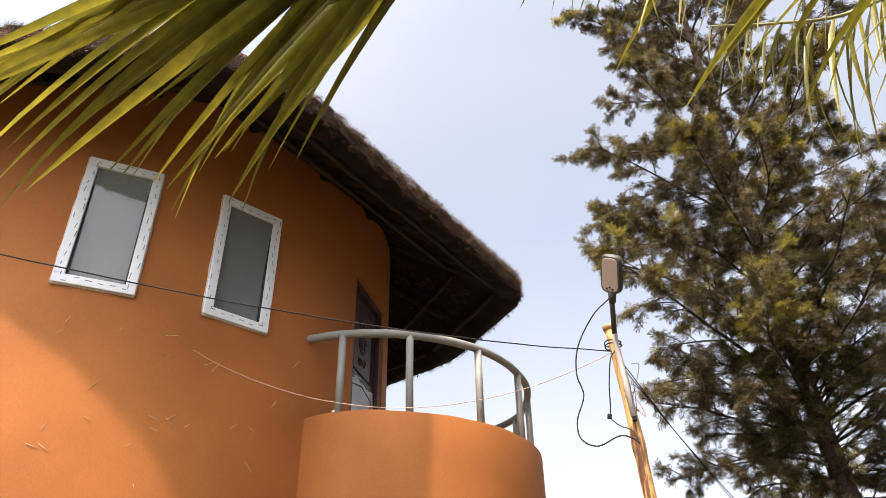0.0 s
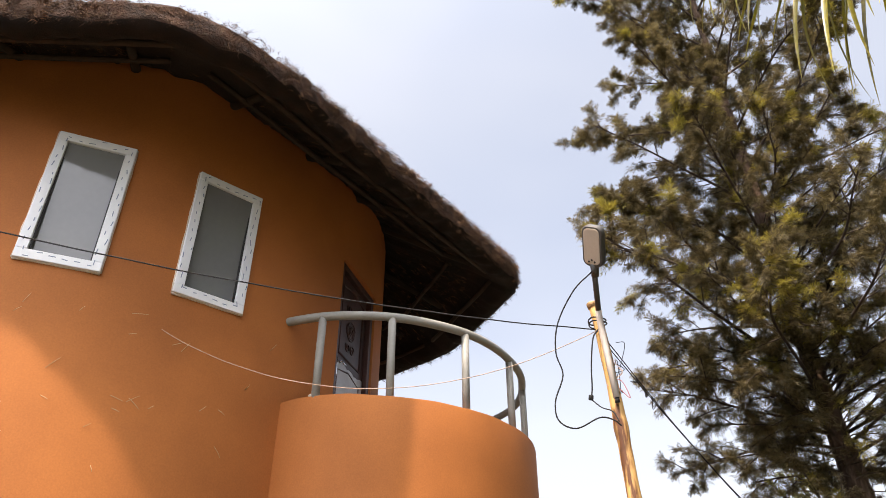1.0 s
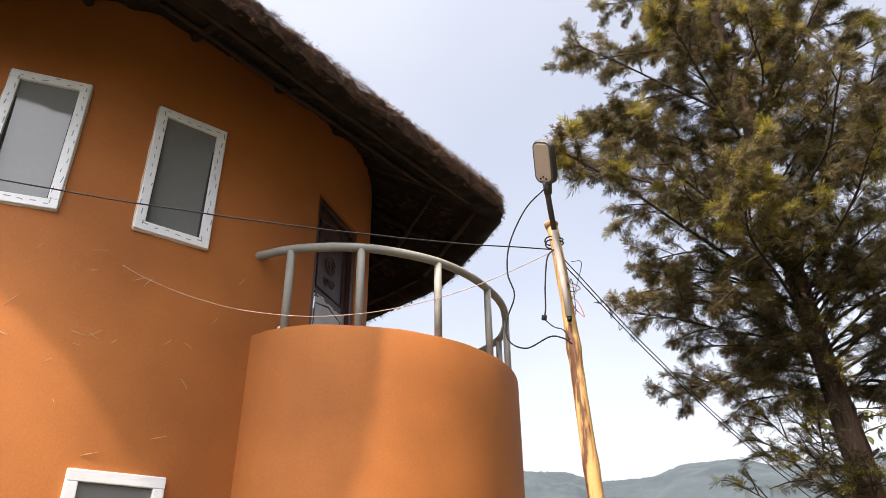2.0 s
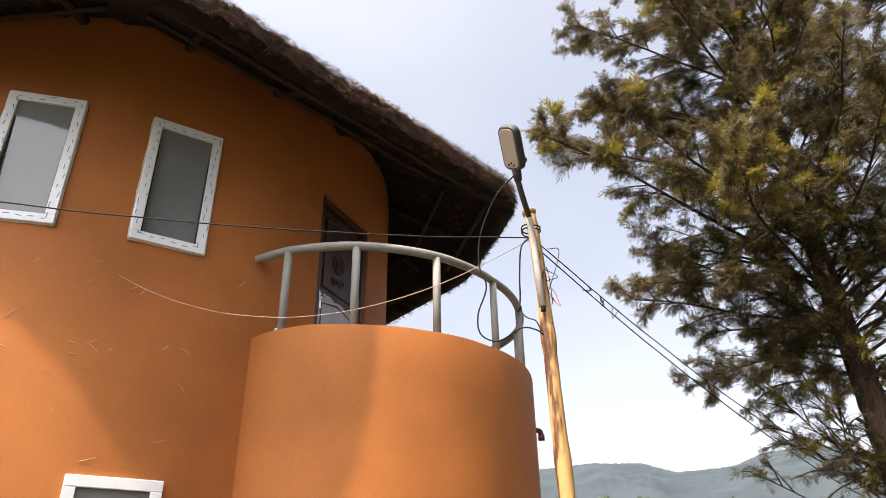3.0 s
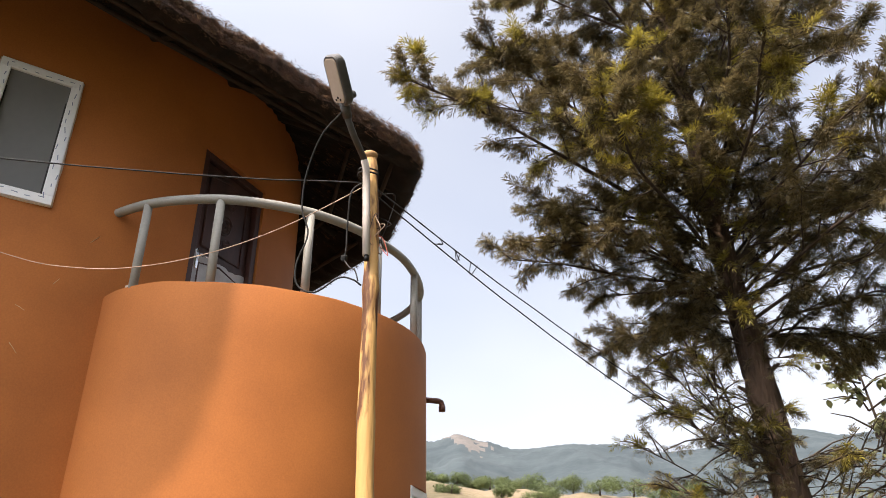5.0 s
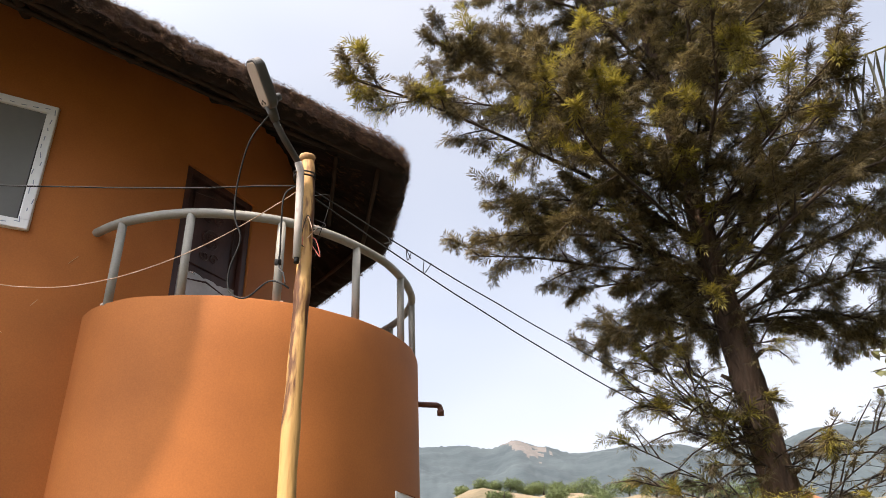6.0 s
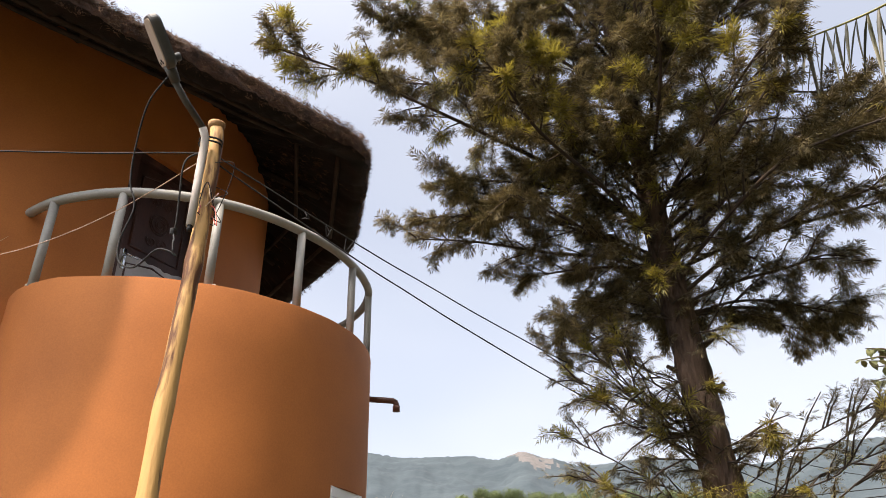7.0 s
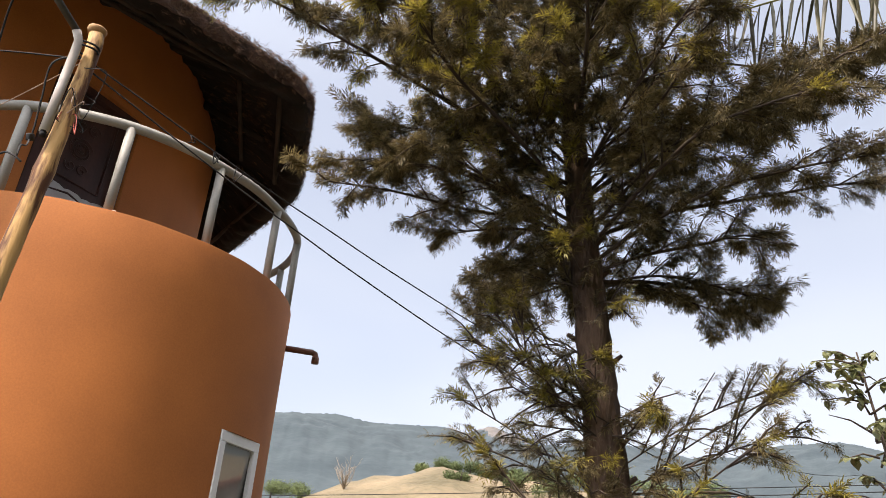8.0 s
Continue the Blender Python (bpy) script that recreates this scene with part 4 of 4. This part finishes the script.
def silky_oak():
    rnd = random.Random(21)
    tree = thing("silky_oak_tree", "tall feathery silky oak with rough dark bark", "tree", (3.56, 7.65, 0))
    trunk_line = smooth_line(TRUNK, 8)
    zs = [p.z for p in trunk_line]
    rad = np.interp(zs, [p[2] for p in TRUNK], TRUNK_R)
    trunk = part("trunk", mesh("trunk", *tube(trunk_line, list(rad), 20, rough=0.22, seed=4), BARK), tree, "rough dark brown leaning trunk")
    on_trunk = lambda z: Vector((float(np.interp(z, zs, [p.x for p in trunk_line])), float(np.interp(z, zs, [p.y for p in trunk_line])), z))
    for z, a in ((3.05, 0.2), (2.75, -0.1), (3.35, 0.5), (2.5, 2.8), (2.25, -0.4), (3.55, -0.3), (2.9, 3.3), (2.05, 0.1)):
        p = on_trunk(z) + Vector((math.cos(a), math.sin(a), 0)) * 0.09
        part("stub", mesh("stub", *tube([p, p + Vector((math.cos(a) * 0.07, math.sin(a) * 0.07, 0.05))], [0.02, 0.012], 8, rough=0.2), BARK), trunk, "sawn branch stub")
    places, young, twigs = [], [], []

    def spray(base, tip, leaves, bright, spread=0.7, scale=1.0):
        """Leaves along a twig, thickest at its end."""
        d = tip - base
        twigs.append(tube([base, base.lerp(tip, 0.5) + Vector((0, 0, 0.02)), tip], [0.007, 0.005, 0.003], 4, False))
        for k in range(leaves):
            t = rnd.random() ** 0.5
            p = base.lerp(tip, t)
            out = d.normalized() * 0.8 + Vector((rnd.gauss(0, spread), rnd.gauss(0, spread), rnd.gauss(0.02, spread * 0.8)))
            size = rnd.uniform(0.7, 1.25) * scale
            (young if bright and t > 0.55 and rnd.random() < 0.8 else places).append(leaf_matrix(p, out, rnd, size))

    def limb(z0, tip, density=1.0, bright=0.0, droop=0.12, spread=0.75, twig_len=(0.2, 0.42), shorten=0.9, leaves=(22, 34), scale=1.0, girth=1.0):
        a = on_trunk(z0)
        tip = a + (Vector(tip) - a) * shorten
        length = (tip - a).length
        mid = a.lerp(tip, 0.5) + Vector((rnd.uniform(-0.2, 0.2), rnd.uniform(-0.2, 0.2), droop * length * 0.5 + rnd.uniform(-0.08, 0.12)))
        line = smooth_line([a, a.lerp(mid, 0.5) + Vector((0, 0, droop * length * 0.2)), mid, mid.lerp(tip, 0.55) + Vector((0, 0, droop * length * 0.12)), tip], 5)
        r0 = (0.006 + 0.0055 * length) * girth
        part("limb", mesh("limb", *tube(line, [r0 + (0.005 - r0) * i / (len(line) - 1) for i in range(len(line))], 7, rough=0.15, seed=int(z0 * 100)), TWIG), tree)
        count = int((7 + 9.0 * length) * density)
        for k in range(count):
            t = 0.1 + 0.9 * ((k + rnd.random()) / count)
            i = min(int(t * (len(line) - 1)), len(line) - 2)
            p = line[i].lerp(line[i + 1], t * (len(line) - 1) - i)
            d = (line[i + 1] - line[i]).normalized()
            side = d.cross(Vector((0, 0, 1))).normalized() * rnd.choice((-1, 1))
            tw = (d * rnd.uniform(0.35, 0.9) + side * rnd.uniform(0.3, 1.0) * (1.1 - 0.6 * t) + Vector((0, 0, rnd.uniform(-0.6, 0.7)))).normalized()
            spray(p, p + tw * rnd.uniform(*twig_len) * (1.15 - 0.35 * t), int(rnd.uniform(*leaves)), bright > rnd.random(), spread, scale)
        spray(line[-3], tip, 16, bright > 0, spread)

    # limbs that reach towards the cottage and the path
    for z0, tip, dens, br in ((3.7, (2.05, 6.65, 4.2), 0.8, 0.0), (3.9, (1.22, 5.3, 4.78), 1.15, 0.35), (3.8, (2.58, 5.5, 4.45), 1.2, 0.7),
                              (4.2, (2.72, 5.8, 4.8), 1.2, 0.6), (3.6, (1.98, 6.6, 3.95), 0.9, 0.0), (4.4, (1.8, 5.9, 5.25), 1.2, 0.3), (5.4, (2.36, 5.8, 6.3), 1.2, 0.2),
                              (6.0, (1.45, 6.6, 6.9), 1.2, 0.0), (3.4, (2.2, 8.65, 3.7), 1.1, 0.0), (3.6, (5.6, 8.4, 4.25), 1.0, 0.1),
                              (3.9, (5.7, 7.7, 4.9), 1.1, 0.1), (4.1, (3.7, 5.6, 4.75), 1.2, 0.5), (3.6, (1.62, 6.75, 3.92), 1.1, 0.0), (4.0, (1.85, 6.75, 4.35), 1.0, 0.1), (3.5, (1.98, 9.1, 3.72), 1.0, 0.0), (3.3, (4.7, 8.7, 3.5), 1.1, 0.0), (3.25, (4.5, 8.2, 3.35), 1.0, 0.0), (3.6, (2.2, 7.6, 3.8), 0.9, 0.0), (5.2, (4.6, 7.2, 6.1), 1.0, 0.1), (4.6, (4.7, 6.9, 5.5), 0.9, 0.1), (4.4, (4.2, 6.4, 5.3), 0.9, 0.2), (3.75, (3.0, 9.3, 4.0), 1.0, 0.0),
                              (4.7, (1.25, 6.7, 5.5), 1.2, 0.1), (5.1, (1.5, 6.9, 6.1), 1.2, 0.1), (4.0, (4.4, 6.2, 4.5), 1.1, 0.2), (3.55, (2.5, 6.4, 3.9), 0.9, 0.0), (3.3, (2.6, 8.0, 3.35), 1.0, 0.0), (3.3, (2.75, 7.3, 3.4), 0.9, 0.0), (3.25, (4.3, 8.4, 3.3), 0.9, 0.0), (3.35, (4.6, 7.9, 3.7), 0.9, 0.0), (3.6, (5.0, 7.0, 4.3), 1.0, 0.1), (3.5, (4.9, 6.6, 3.95), 1.0, 0.1), (3.4, (5.3, 7.4, 3.95), 1.0, 0.0), (3.9, (4.8, 8.2, 4.6), 1.0, 0.0), (4.2, (5.2, 8.5, 5.0), 1.0, 0.0), (4.0, (4.5, 6.9, 4.9), 1.0, 0.3), (3.8, (5.5, 7.0, 4.6), 1.0, 0.1)):
        limb(z0, tip, dens * 0.85, br * 0.5, leaves=(30, 48))
    # the crown above
    a = 0.7
    z = 4.0
    while z < 11.6:
        a += 2.4 + rnd.uniform(-0.4, 0.4)
        reach = float(np.interp(z, [3.6, 5, 7, 9, 11, 12], [1.7, 2.0, 2.05, 1.7, 1.0, 0.5])) * rnd.uniform(0.72, 1.1) * (0.97 if math.cos(a) < -0.3 and z > 5.6 else 0.9 if math.cos(a) > 0.2 and 5 < z < 8.5 else 1.0)
        rise = float(np.interp(z, [3.6, 6, 12], [0.12, 0.35, 0.9])) * reach
        b = on_trunk(z)
        limb(z, b + Vector((math.cos(a) * reach, math.sin(a) * reach, rise)), 0.58 if z < 5.3 else 0.92, 0.1, 0.08, leaves=(22, 38) if z < 5.3 else (36, 54))
        z += 0.13 if z < 5.3 else 0.105 if z < 8 else 0.16
    # shorter limbs on the near side that veil the trunk
    for k in range(11):
        z = 4.1 + 0.2 * k
        b = on_trunk(z)
        t = rnd.uniform(-2.2, -0.9)
        l = rnd.uniform(0.7, 1.3)
        limb(z, b + Vector((math.cos(t) * l, math.sin(t) * l, rnd.uniform(0.0, 0.25))), 0.6, 0.15, 0.08)
    # thin low shoots round the bare trunk
    for z0, tip in ((2.0, (2.48, 7.69, 2.62)), (2.2, (2.69, 7.55, 2.85)), (1.9, (4.5, 7.6, 2.6)), (1.8, (4.6, 7.9, 2.45)), (1.7, (4.3, 7.0, 2.2)), (2.2, (2.95, 7.2, 2.8)), (1.8, (2.9, 7.2, 2.1)), (1.7, (3.4, 6.9, 2.1)),
                    (2.5, (2.75, 7.5, 3.15)), (2.4, (2.6, 7.4, 2.95)), (2.3, (2.85, 7.2, 2.7)), (2.6, (2.95, 7.3, 3.2)), (2.5, (3.1, 7.1, 2.7)), (2.3, (3.2, 7.1, 2.5)), (2.2, (3.35, 7.1, 2.6)),
                    (2.1, (4.65, 7.8, 2.7)), (2.0, (4.4, 7.3, 2.5)), (2.4, (3.05, 7.0, 3.0)), (2.1, (3.1, 7.0, 2.3)),
                    (1.8, (3.0, 7.7, 2.3)), (1.6, (4.6, 7.2, 2.0)), (1.6, (3.9, 7.0, 1.9)), (1.9, (2.6, 7.4, 2.3))):
        limb(z0, tip, 0.6, 0.08, 0.05, 0.6, (0.16, 0.36), 0.95, (13, 21), 0.75, 0.35)
    # sprays close against the trunk
    for k in range(16):
        z = 2.25 + 0.13 * k
        t = rnd.uniform(-2.6, -0.6)
        l = rnd.uniform(0.3, 0.6)
        limb(z, on_trunk(z) + Vector((math.cos(t) * l, math.sin(t) * l, rnd.uniform(-0.05, 0.2))), 0.55, 0.1, 0.05, 0.5, (0.14, 0.3), 1.0, (6, 10), 0.75, 0.4)
    part("twig_mass", mesh("twig_mass", *joined(*twigs), TWIG), tree, kind="stuff")
    for k in range(3):
        part("crown", scatter("crown", leaf_template(k), places[k::3], LEAF), tree, "dense feathery grey-green foliage", kind="stuff")
    part("young_leaves", scatter("young_leaves", leaf_template(5, 6, 0.105), young, LEAF_YOUNG), tree, "bright yellow-green young leaf sprays", kind="stuff")


silky_oak()


# ---------------------------------------------------------------- broad-leaved tree behind
def broad_tree():
    rnd = random.Random(31)
    base = Vector((7.75, 23.1, 0))
    tree = thing("teak_tree", "young tree with big drooping broad leaves", "tree", base)
    top = Vector((7.6, 22.9, 7.3))
    part("trunk", mesh("trunk", *tube(smooth_line([base, base.lerp(top, 0.5) + Vector((0.2, 0, 0)), top], 6), [0.08 - 0.06 * i / 12 for i in range(13)], 8), TWIG), tree)
    vs = [Vector(v) for v in ((0, 0, 0), (0.25, 0.27, 0.06), (0.62, 0.31, 0.0), (1, 0, -0.2), (0.62, -0.31, 0.0), (0.25, -0.27, 0.06), (0.35, 0, 0), (0.68, 0, -0.03))]
    me = mesh("leaf", vs, [(0, 6, 1), (0, 5, 6), (1, 6, 7, 2), (6, 5, 4, 7), (2, 7, 3), (7, 4, 3)], LEAF_BROAD)
    leaves = 0
    for k in range(27):
        z = rnd.uniform(2.4, 7.3)
        a = rnd.uniform(0, 6.28)
        p = base.lerp(top, z / 7.4)
        l = rnd.uniform(0.7, 2.0) * (1.1 - 0.08 * z)
        tip = p + Vector((math.cos(a) * l, math.sin(a) * l, rnd.uniform(-0.1, 0.7)))
        bough = part("bough", mesh("bough", *tube([p, p.lerp(tip, 0.5) + Vector((0, 0, 0.1)), tip], [0.03, 0.02, 0.01], 6), TWIG), tree)
        for j in range(14):
            if leaves >= 298:
                break
            q = p.lerp(tip, 0.25 + 0.75 * rnd.random() ** 0.6)
            d = Vector((rnd.gauss(0, 1), rnd.gauss(0, 1), rnd.uniform(-1.2, 0.2))).normalized()
            s = rnd.uniform(0.2, 0.35)
            ob = new("leaf", me)
            ob.parent = bough
            ob.matrix_local = Matrix.Translation(q) @ d.to_track_quat("X", "Z").to_matrix().to_4x4() @ Matrix.Diagonal((s, s, s, 1))
            leaves += 1


broad_tree()


# ---------------------------------------------------------------- coconut palm over the path
def leaflet_mesh(name, length, width, droop, seed, material=None):
    """A long folded leaflet along +x."""
    rnd = random.Random(seed)
    vs, fs, n = [], [], 10
    for i in range(n + 1):
        t = i / n
        w = width * (0.35 + 0.65 * min(1, t * 5)) * (1 - t ** 2.2) + 0.0008
        x, z = length * t, -droop * length * t * t
        vs += [(x, w / 2, z + w * 0.28), (x, 0, z), (x, -w / 2, z + w * 0.28)]
    for i in range(n):
        for k in (0, 1):
            a = 3 * i + k
            fs.append((a, a + 1, a + 4, a + 3))
    return mesh(name, vs, fs, material or PALM_LEAF)


def coconut_palm():
    rnd = random.Random(17)
    base, crown = Vector((6.2, 0.6, 0)), Vector((5.9, 0.9, 4.2))
    palm = thing("coconut_palm", "coconut palm with yellowing drooping fronds", "palm", base)
    part("trunk", mesh("trunk", *tube(smooth_line([base, base.lerp(crown, 0.5) + Vector((0.15, 0, 0)), crown], 14), [0.17 - 0.05 * i / 28 + (0.008 if i % 2 else 0) for i in range(29)], 14), BARK), palm, "ringed grey palm trunk")
    blades = [leaflet_mesh("leaflet", l, w, d, i) for i, (l, w, d) in enumerate(((0.62, 0.03, 0.12), (0.72, 0.034, 0.2), (0.52, 0.026, 0.1), (0.66, 0.03, 0.3)))]

    def frond(line, first, step, sides, forward, hang, size=1.0, spread=0.8, sweep=0.0, dense=0.0, lean=None):
        pts = smooth_line(line, 10)
        n = len(pts)
        rib = part("frond", mesh("frond", *tube(pts, [0.022 - 0.017 * i / (n - 1) for i in range(n)], 8), PALM_RIB), palm, "yellowing palm frond")
        inv = rib.matrix_world.inverted()
        lens = np.cumsum([0] + [(pts[i + 1] - pts[i]).length for i in range(n - 1)])
        s = first * lens[-1]
        while s < lens[-1]:
            i = min(int(np.searchsorted(lens, s)), n - 1)
            p = pts[max(i - 1, 0)].lerp(pts[i], (s - lens[max(i - 1, 0)]) / max(1e-6, lens[i] - lens[max(i - 1, 0)]) if i else 0)
            d = (pts[i] - pts[max(i - 1, 0)]).normalized()
            side0 = d.cross(Vector((0, 0, 1))).normalized()
            for sg in sides:
                f = forward + sweep * max(0.0, 1 - (lens[-1] - s) / 0.35) + rnd.uniform(-0.12, 0.12)
                v = d * f + side0 * sg * rnd.uniform(0.1, spread) + Vector((0, 0, -hang * rnd.uniform(0.8, 1.2)))
                if lean:
                    v = Vector(lean) + Vector((-0.36, 0, 0)) * max(0.0, lens[-1] - s - 0.3) + Vector((-1.0, -0.1, 0.25)) * sweep * max(0.0, 1 - (lens[-1] - s) / 0.3) ** 1.5 + Vector([rnd.gauss(0, spread) for _ in range(3)])
                q = v.normalized().to_track_quat("X", "Z").to_matrix().to_4x4()
                end = (1.0 if not dense or lens[-1] - s < dense else 0.65 if lens[-1] - s < 1.3 else 1.2) * min(1.0, (0.78 if dense else 0.45) + (lens[-1] - s) * (0.25 if dense else 0.9))
                k = size * end * rnd.uniform(0.85, 1.1)
                ob = new("leaflet", rnd.choice(blades))
                ob.parent = rib
                ob.matrix_basis = Matrix.Translation(p) @ q @ pose(0, 0, 0, rnd.uniform(-35, 35), 0, 0) @ Matrix.Diagonal((k, k, k, 1))
            s += (step if lens[-1] - s > dense else 0.0125) * rnd.uniform(0.75, 1.25)
    # over the start of the path
    frond([crown, (4.6, 2.4, 4.7), (3.823, 2.614, 4.184), (2.576, 2.103, 3.536), (1.84, 1.732, 3.255), (1.38, 1.431, 3.13), (1.08, 1.24, 2.92), (0.875, 1.145, 2.694), (0.735, 1.092, 2.591), (0.608, 1.04, 2.526)], 0.5, 0.17, (-1, 1), 0.75, 0.95, 0.85, 0.05, 1.1, 0.34, (-0.64, 0.1, -0.84))
    # a longer one above it
    frond([crown, (4.6, 2.5, 5.0), (3.5, 2.5, 4.5), (2.91, 2.39, 4.15), (2.37, 2.28, 4.03), (1.86, 2.17, 3.95), (1.37, 2.1, 3.9), (1.04, 2.01, 3.78)], 0.5, 0.07, (-1, 1), 0.75, 0.9, 0.95, 0.35)
    # one arching high over the path, its tips hanging before the tree
    frond([crown, (4.9, 2.3, 5.5), (3.9, 3.1, 5.6), (3.2, 3.45, 5.12), (2.75, 3.5, 4.9), (2.35, 3.5, 4.9), (2.0, 3.48, 4.93)], 0.52, 0.085, (-1, 1), 0.5, 1.1, 1.28, 0.35)
    # unseen upright and outward ones, added to fill the crown and dim the sky light
    for tip in ((7.8, -1.4, 4.6), (8.6, 1.6, 4.8), (5.2, -2.0, 4.4), (7.6, 3.2, 4.9), (3.9, -0.6, 5.2)):
        t = Vector(tip)
        frond([crown, crown.lerp(t, 0.5) + Vector((0, 0, 0.9)), t], 0.25, 0.12, (-1, 1), 0.5, 0.6, 1.0)


coconut_palm()


def far_palm():
    """A second palm beside the tree, of which one frond hangs into view."""
    rnd = random.Random(23)
    base, crown = Vector((9.2, 7.2, 0)), Vector((8.9, 7.2, 6.3))
    palm = thing("coconut_palm", "coconut palm whose frond hangs beside the tree", "palm", base)
    part("trunk", mesh("trunk", *tube(smooth_line([base, base.lerp(crown, 0.5) + Vector((0.15, 0, 0)), crown], 14), [0.17 - 0.05 * i / 28 + (0.008 if i % 2 else 0) for i in range(29)], 14), BARK), palm, "ringed grey palm trunk")
    blade = leaflet_mesh("leaflet", 0.8, 0.034, 0.05, 40, PALM_SHADED)
    # the last two fronds stay out of view, added as further sky blockers
    for line in ([crown, (7.6, 7.3, 6.5), (6.3, 7.3, 5.75), (5.2, 7.3, 5.2), (4.35, 7.2, 4.95)], [crown, (9.6, 8.6, 6.9), (10.6, 10.0, 5.6)], [crown, (9.4, 5.6, 6.9), (10.2, 4.2, 5.6)]):
        pts = smooth_line(line, 24)
        n = len(pts)
        rib = part("frond", mesh("frond", *tube(pts, [0.022 - 0.017 * i / (n - 1) for i in range(n)], 8), PALM_RIB), palm, "drooping palm frond")
        for i in range(24, n, 2):
            d = (pts[i] - pts[i - 1]).normalized()
            side = d.cross(Vector((0, 0, 1))).normalized()
            for sg in (-1, 1):
                v = d * rnd.uniform(0.0, 0.4) + side * sg * rnd.uniform(0.05, 0.35) + Vector((0, 0, -1))
                k = rnd.uniform(0.75, 1.1) * min(1.0, 0.5 + 0.03 * (n - i))
                ob = new("leaflet", blade)
                ob.parent = rib
                ob.matrix_basis = Matrix.Translation(pts[i]) @ v.normalized().to_track_quat("X", "Z").to_matrix().to_4x4() @ pose(0, 0, 0, rnd.uniform(-60, 60), 0, 0) @ Matrix.Diagonal((k, k, k, 1))


far_palm()


# ---------------------------------------------------------------- small house and lines beyond
def far_house():
    cx, cy, w, d, z0, z1 = 4.45, 24.9, 2.6, 2.6, 2.3, 3.55
    house = thing("small_house", "small pale house with a clay tile roof", "house", (cx, cy, 0))
    part("wall", mesh("wall", *box(Matrix.Translation((cx, cy, z0 / 2)), 2 * w, 2 * d, z0, 0.02), HOUSE_WALL, False), house)
    for s_ in (-1, 1):
        slope = part("roof", mesh("roof", *box(Matrix.Translation((cx + s_ * (w + 0.3) / 2, cy, (z0 + z1) / 2 - 0.1)) @ pose(0, 0, 0, 0, s_ * math.degrees(math.atan2(z1 - z0 + 0.15, w + 0.3)), 0), math.hypot(w + 0.3, z1 - z0 + 0.15), 2 * d + 0.8, 0.06, 0.01), TILE, False), house, "weathered clay tiles")
        for k in range(12):
            y = cy - d - 0.35 + k * (2 * d + 0.7) / 11
            part("tile_row", mesh("tile_row", *tube([(cx + s_ * 0.03, y, z1 + 0.0), (cx + s_ * (w + 0.3), y, z0 - 0.13)], 0.07, 6), TILE), slope)
    part("ridge", mesh("ridge", *tube([(cx, cy - d - 0.42, z1 + 0.02), (cx, cy + d + 0.42, z1 + 0.02)], 0.1, 8), TILE), house)
    for s_ in (-1, 1):
        y = cy + s_ * d
        part("gable", mesh("gable", [(cx - w, y, z0), (cx + w, y, z0), (cx, y, z1 - 0.12), (cx - w, y - s_ * 0.1, z0), (cx + w, y - s_ * 0.1, z0), (cx, y - s_ * 0.1, z1 - 0.12)], [(0, 1, 2), (5, 4, 3), (0, 3, 4, 1), (1, 4, 5, 2), (2, 5, 3, 0)], HOUSE_WALL, False), house)


far_house()


def line_pole(x, y, h):
    ob = thing("utility_pole", "plain weathered wooden utility pole", "utility pole", (x, y, 0), "utility poles")
    part("shaft", mesh("shaft", *tube([(x, y, -0.1), (x, y, h)], [0.11, 0.08], 10), WOOD_POLE), ob)
    part("crossarm", mesh("crossarm", *box(Matrix.Translation((x, y, h - 0.3)), 0.1, 1.2, 0.1, 0.01), WOOD_POLE, False), ob)


line_pole(-14.0, 19.0, 3.4)
line_pole(15.0, 16.2, 4.0)
for dy, z, sag in ((-0.5, 3.0, 0.35), (0.5, 3.02, 0.1)):
    wire("sagging black line beyond the trees", (-14.0, 19.0 + dy, z), (15.0, 16.2 + dy, z + 0.62), sag, 0.009, CABLE, 60)


# ---------------------------------------------------------------- unseen greenery behind the path, added to block low sky light
def unseen_shade_belt():
    rnd = random.Random(51)
    shapes = []
    for k in range(38):
        a = radians(-176 + k * 6.0)
        d = rnd.uniform(9.5, 12.5)
        p = Vector((1.5 + d * math.cos(a), 3 + d * math.sin(a), 0))
        # stacked high only where sky light on the walls is to be cut
        for z in (0.9, 2.5, 4.1, 5.7, 7.2, 8.6, 10.0, 11.3)[:8 if k > 20 else 2 if k < 4 else 1]:
            shapes.append(leaf_cloud(rnd, p + Vector((rnd.uniform(-0.4, 0.4), rnd.uniform(-0.4, 0.4), z + rnd.uniform(-0.3, 0.5))), (1.5, 1.5, 1.4), 420, 0.5))
        shapes.append(tube([p - Vector((0, 0, 0.1)), p + Vector((0, 0, 11.0 if k > 20 else 1.4))], [0.14, 0.05], 6))
    tagged(part("unseen_shade_belt", mesh("unseen_shade_belt", *joined(*shapes), SHRUB, False), None), "unseen dark green belt added to block low sky light", "trees", kind="stuff")


unseen_shade_belt()
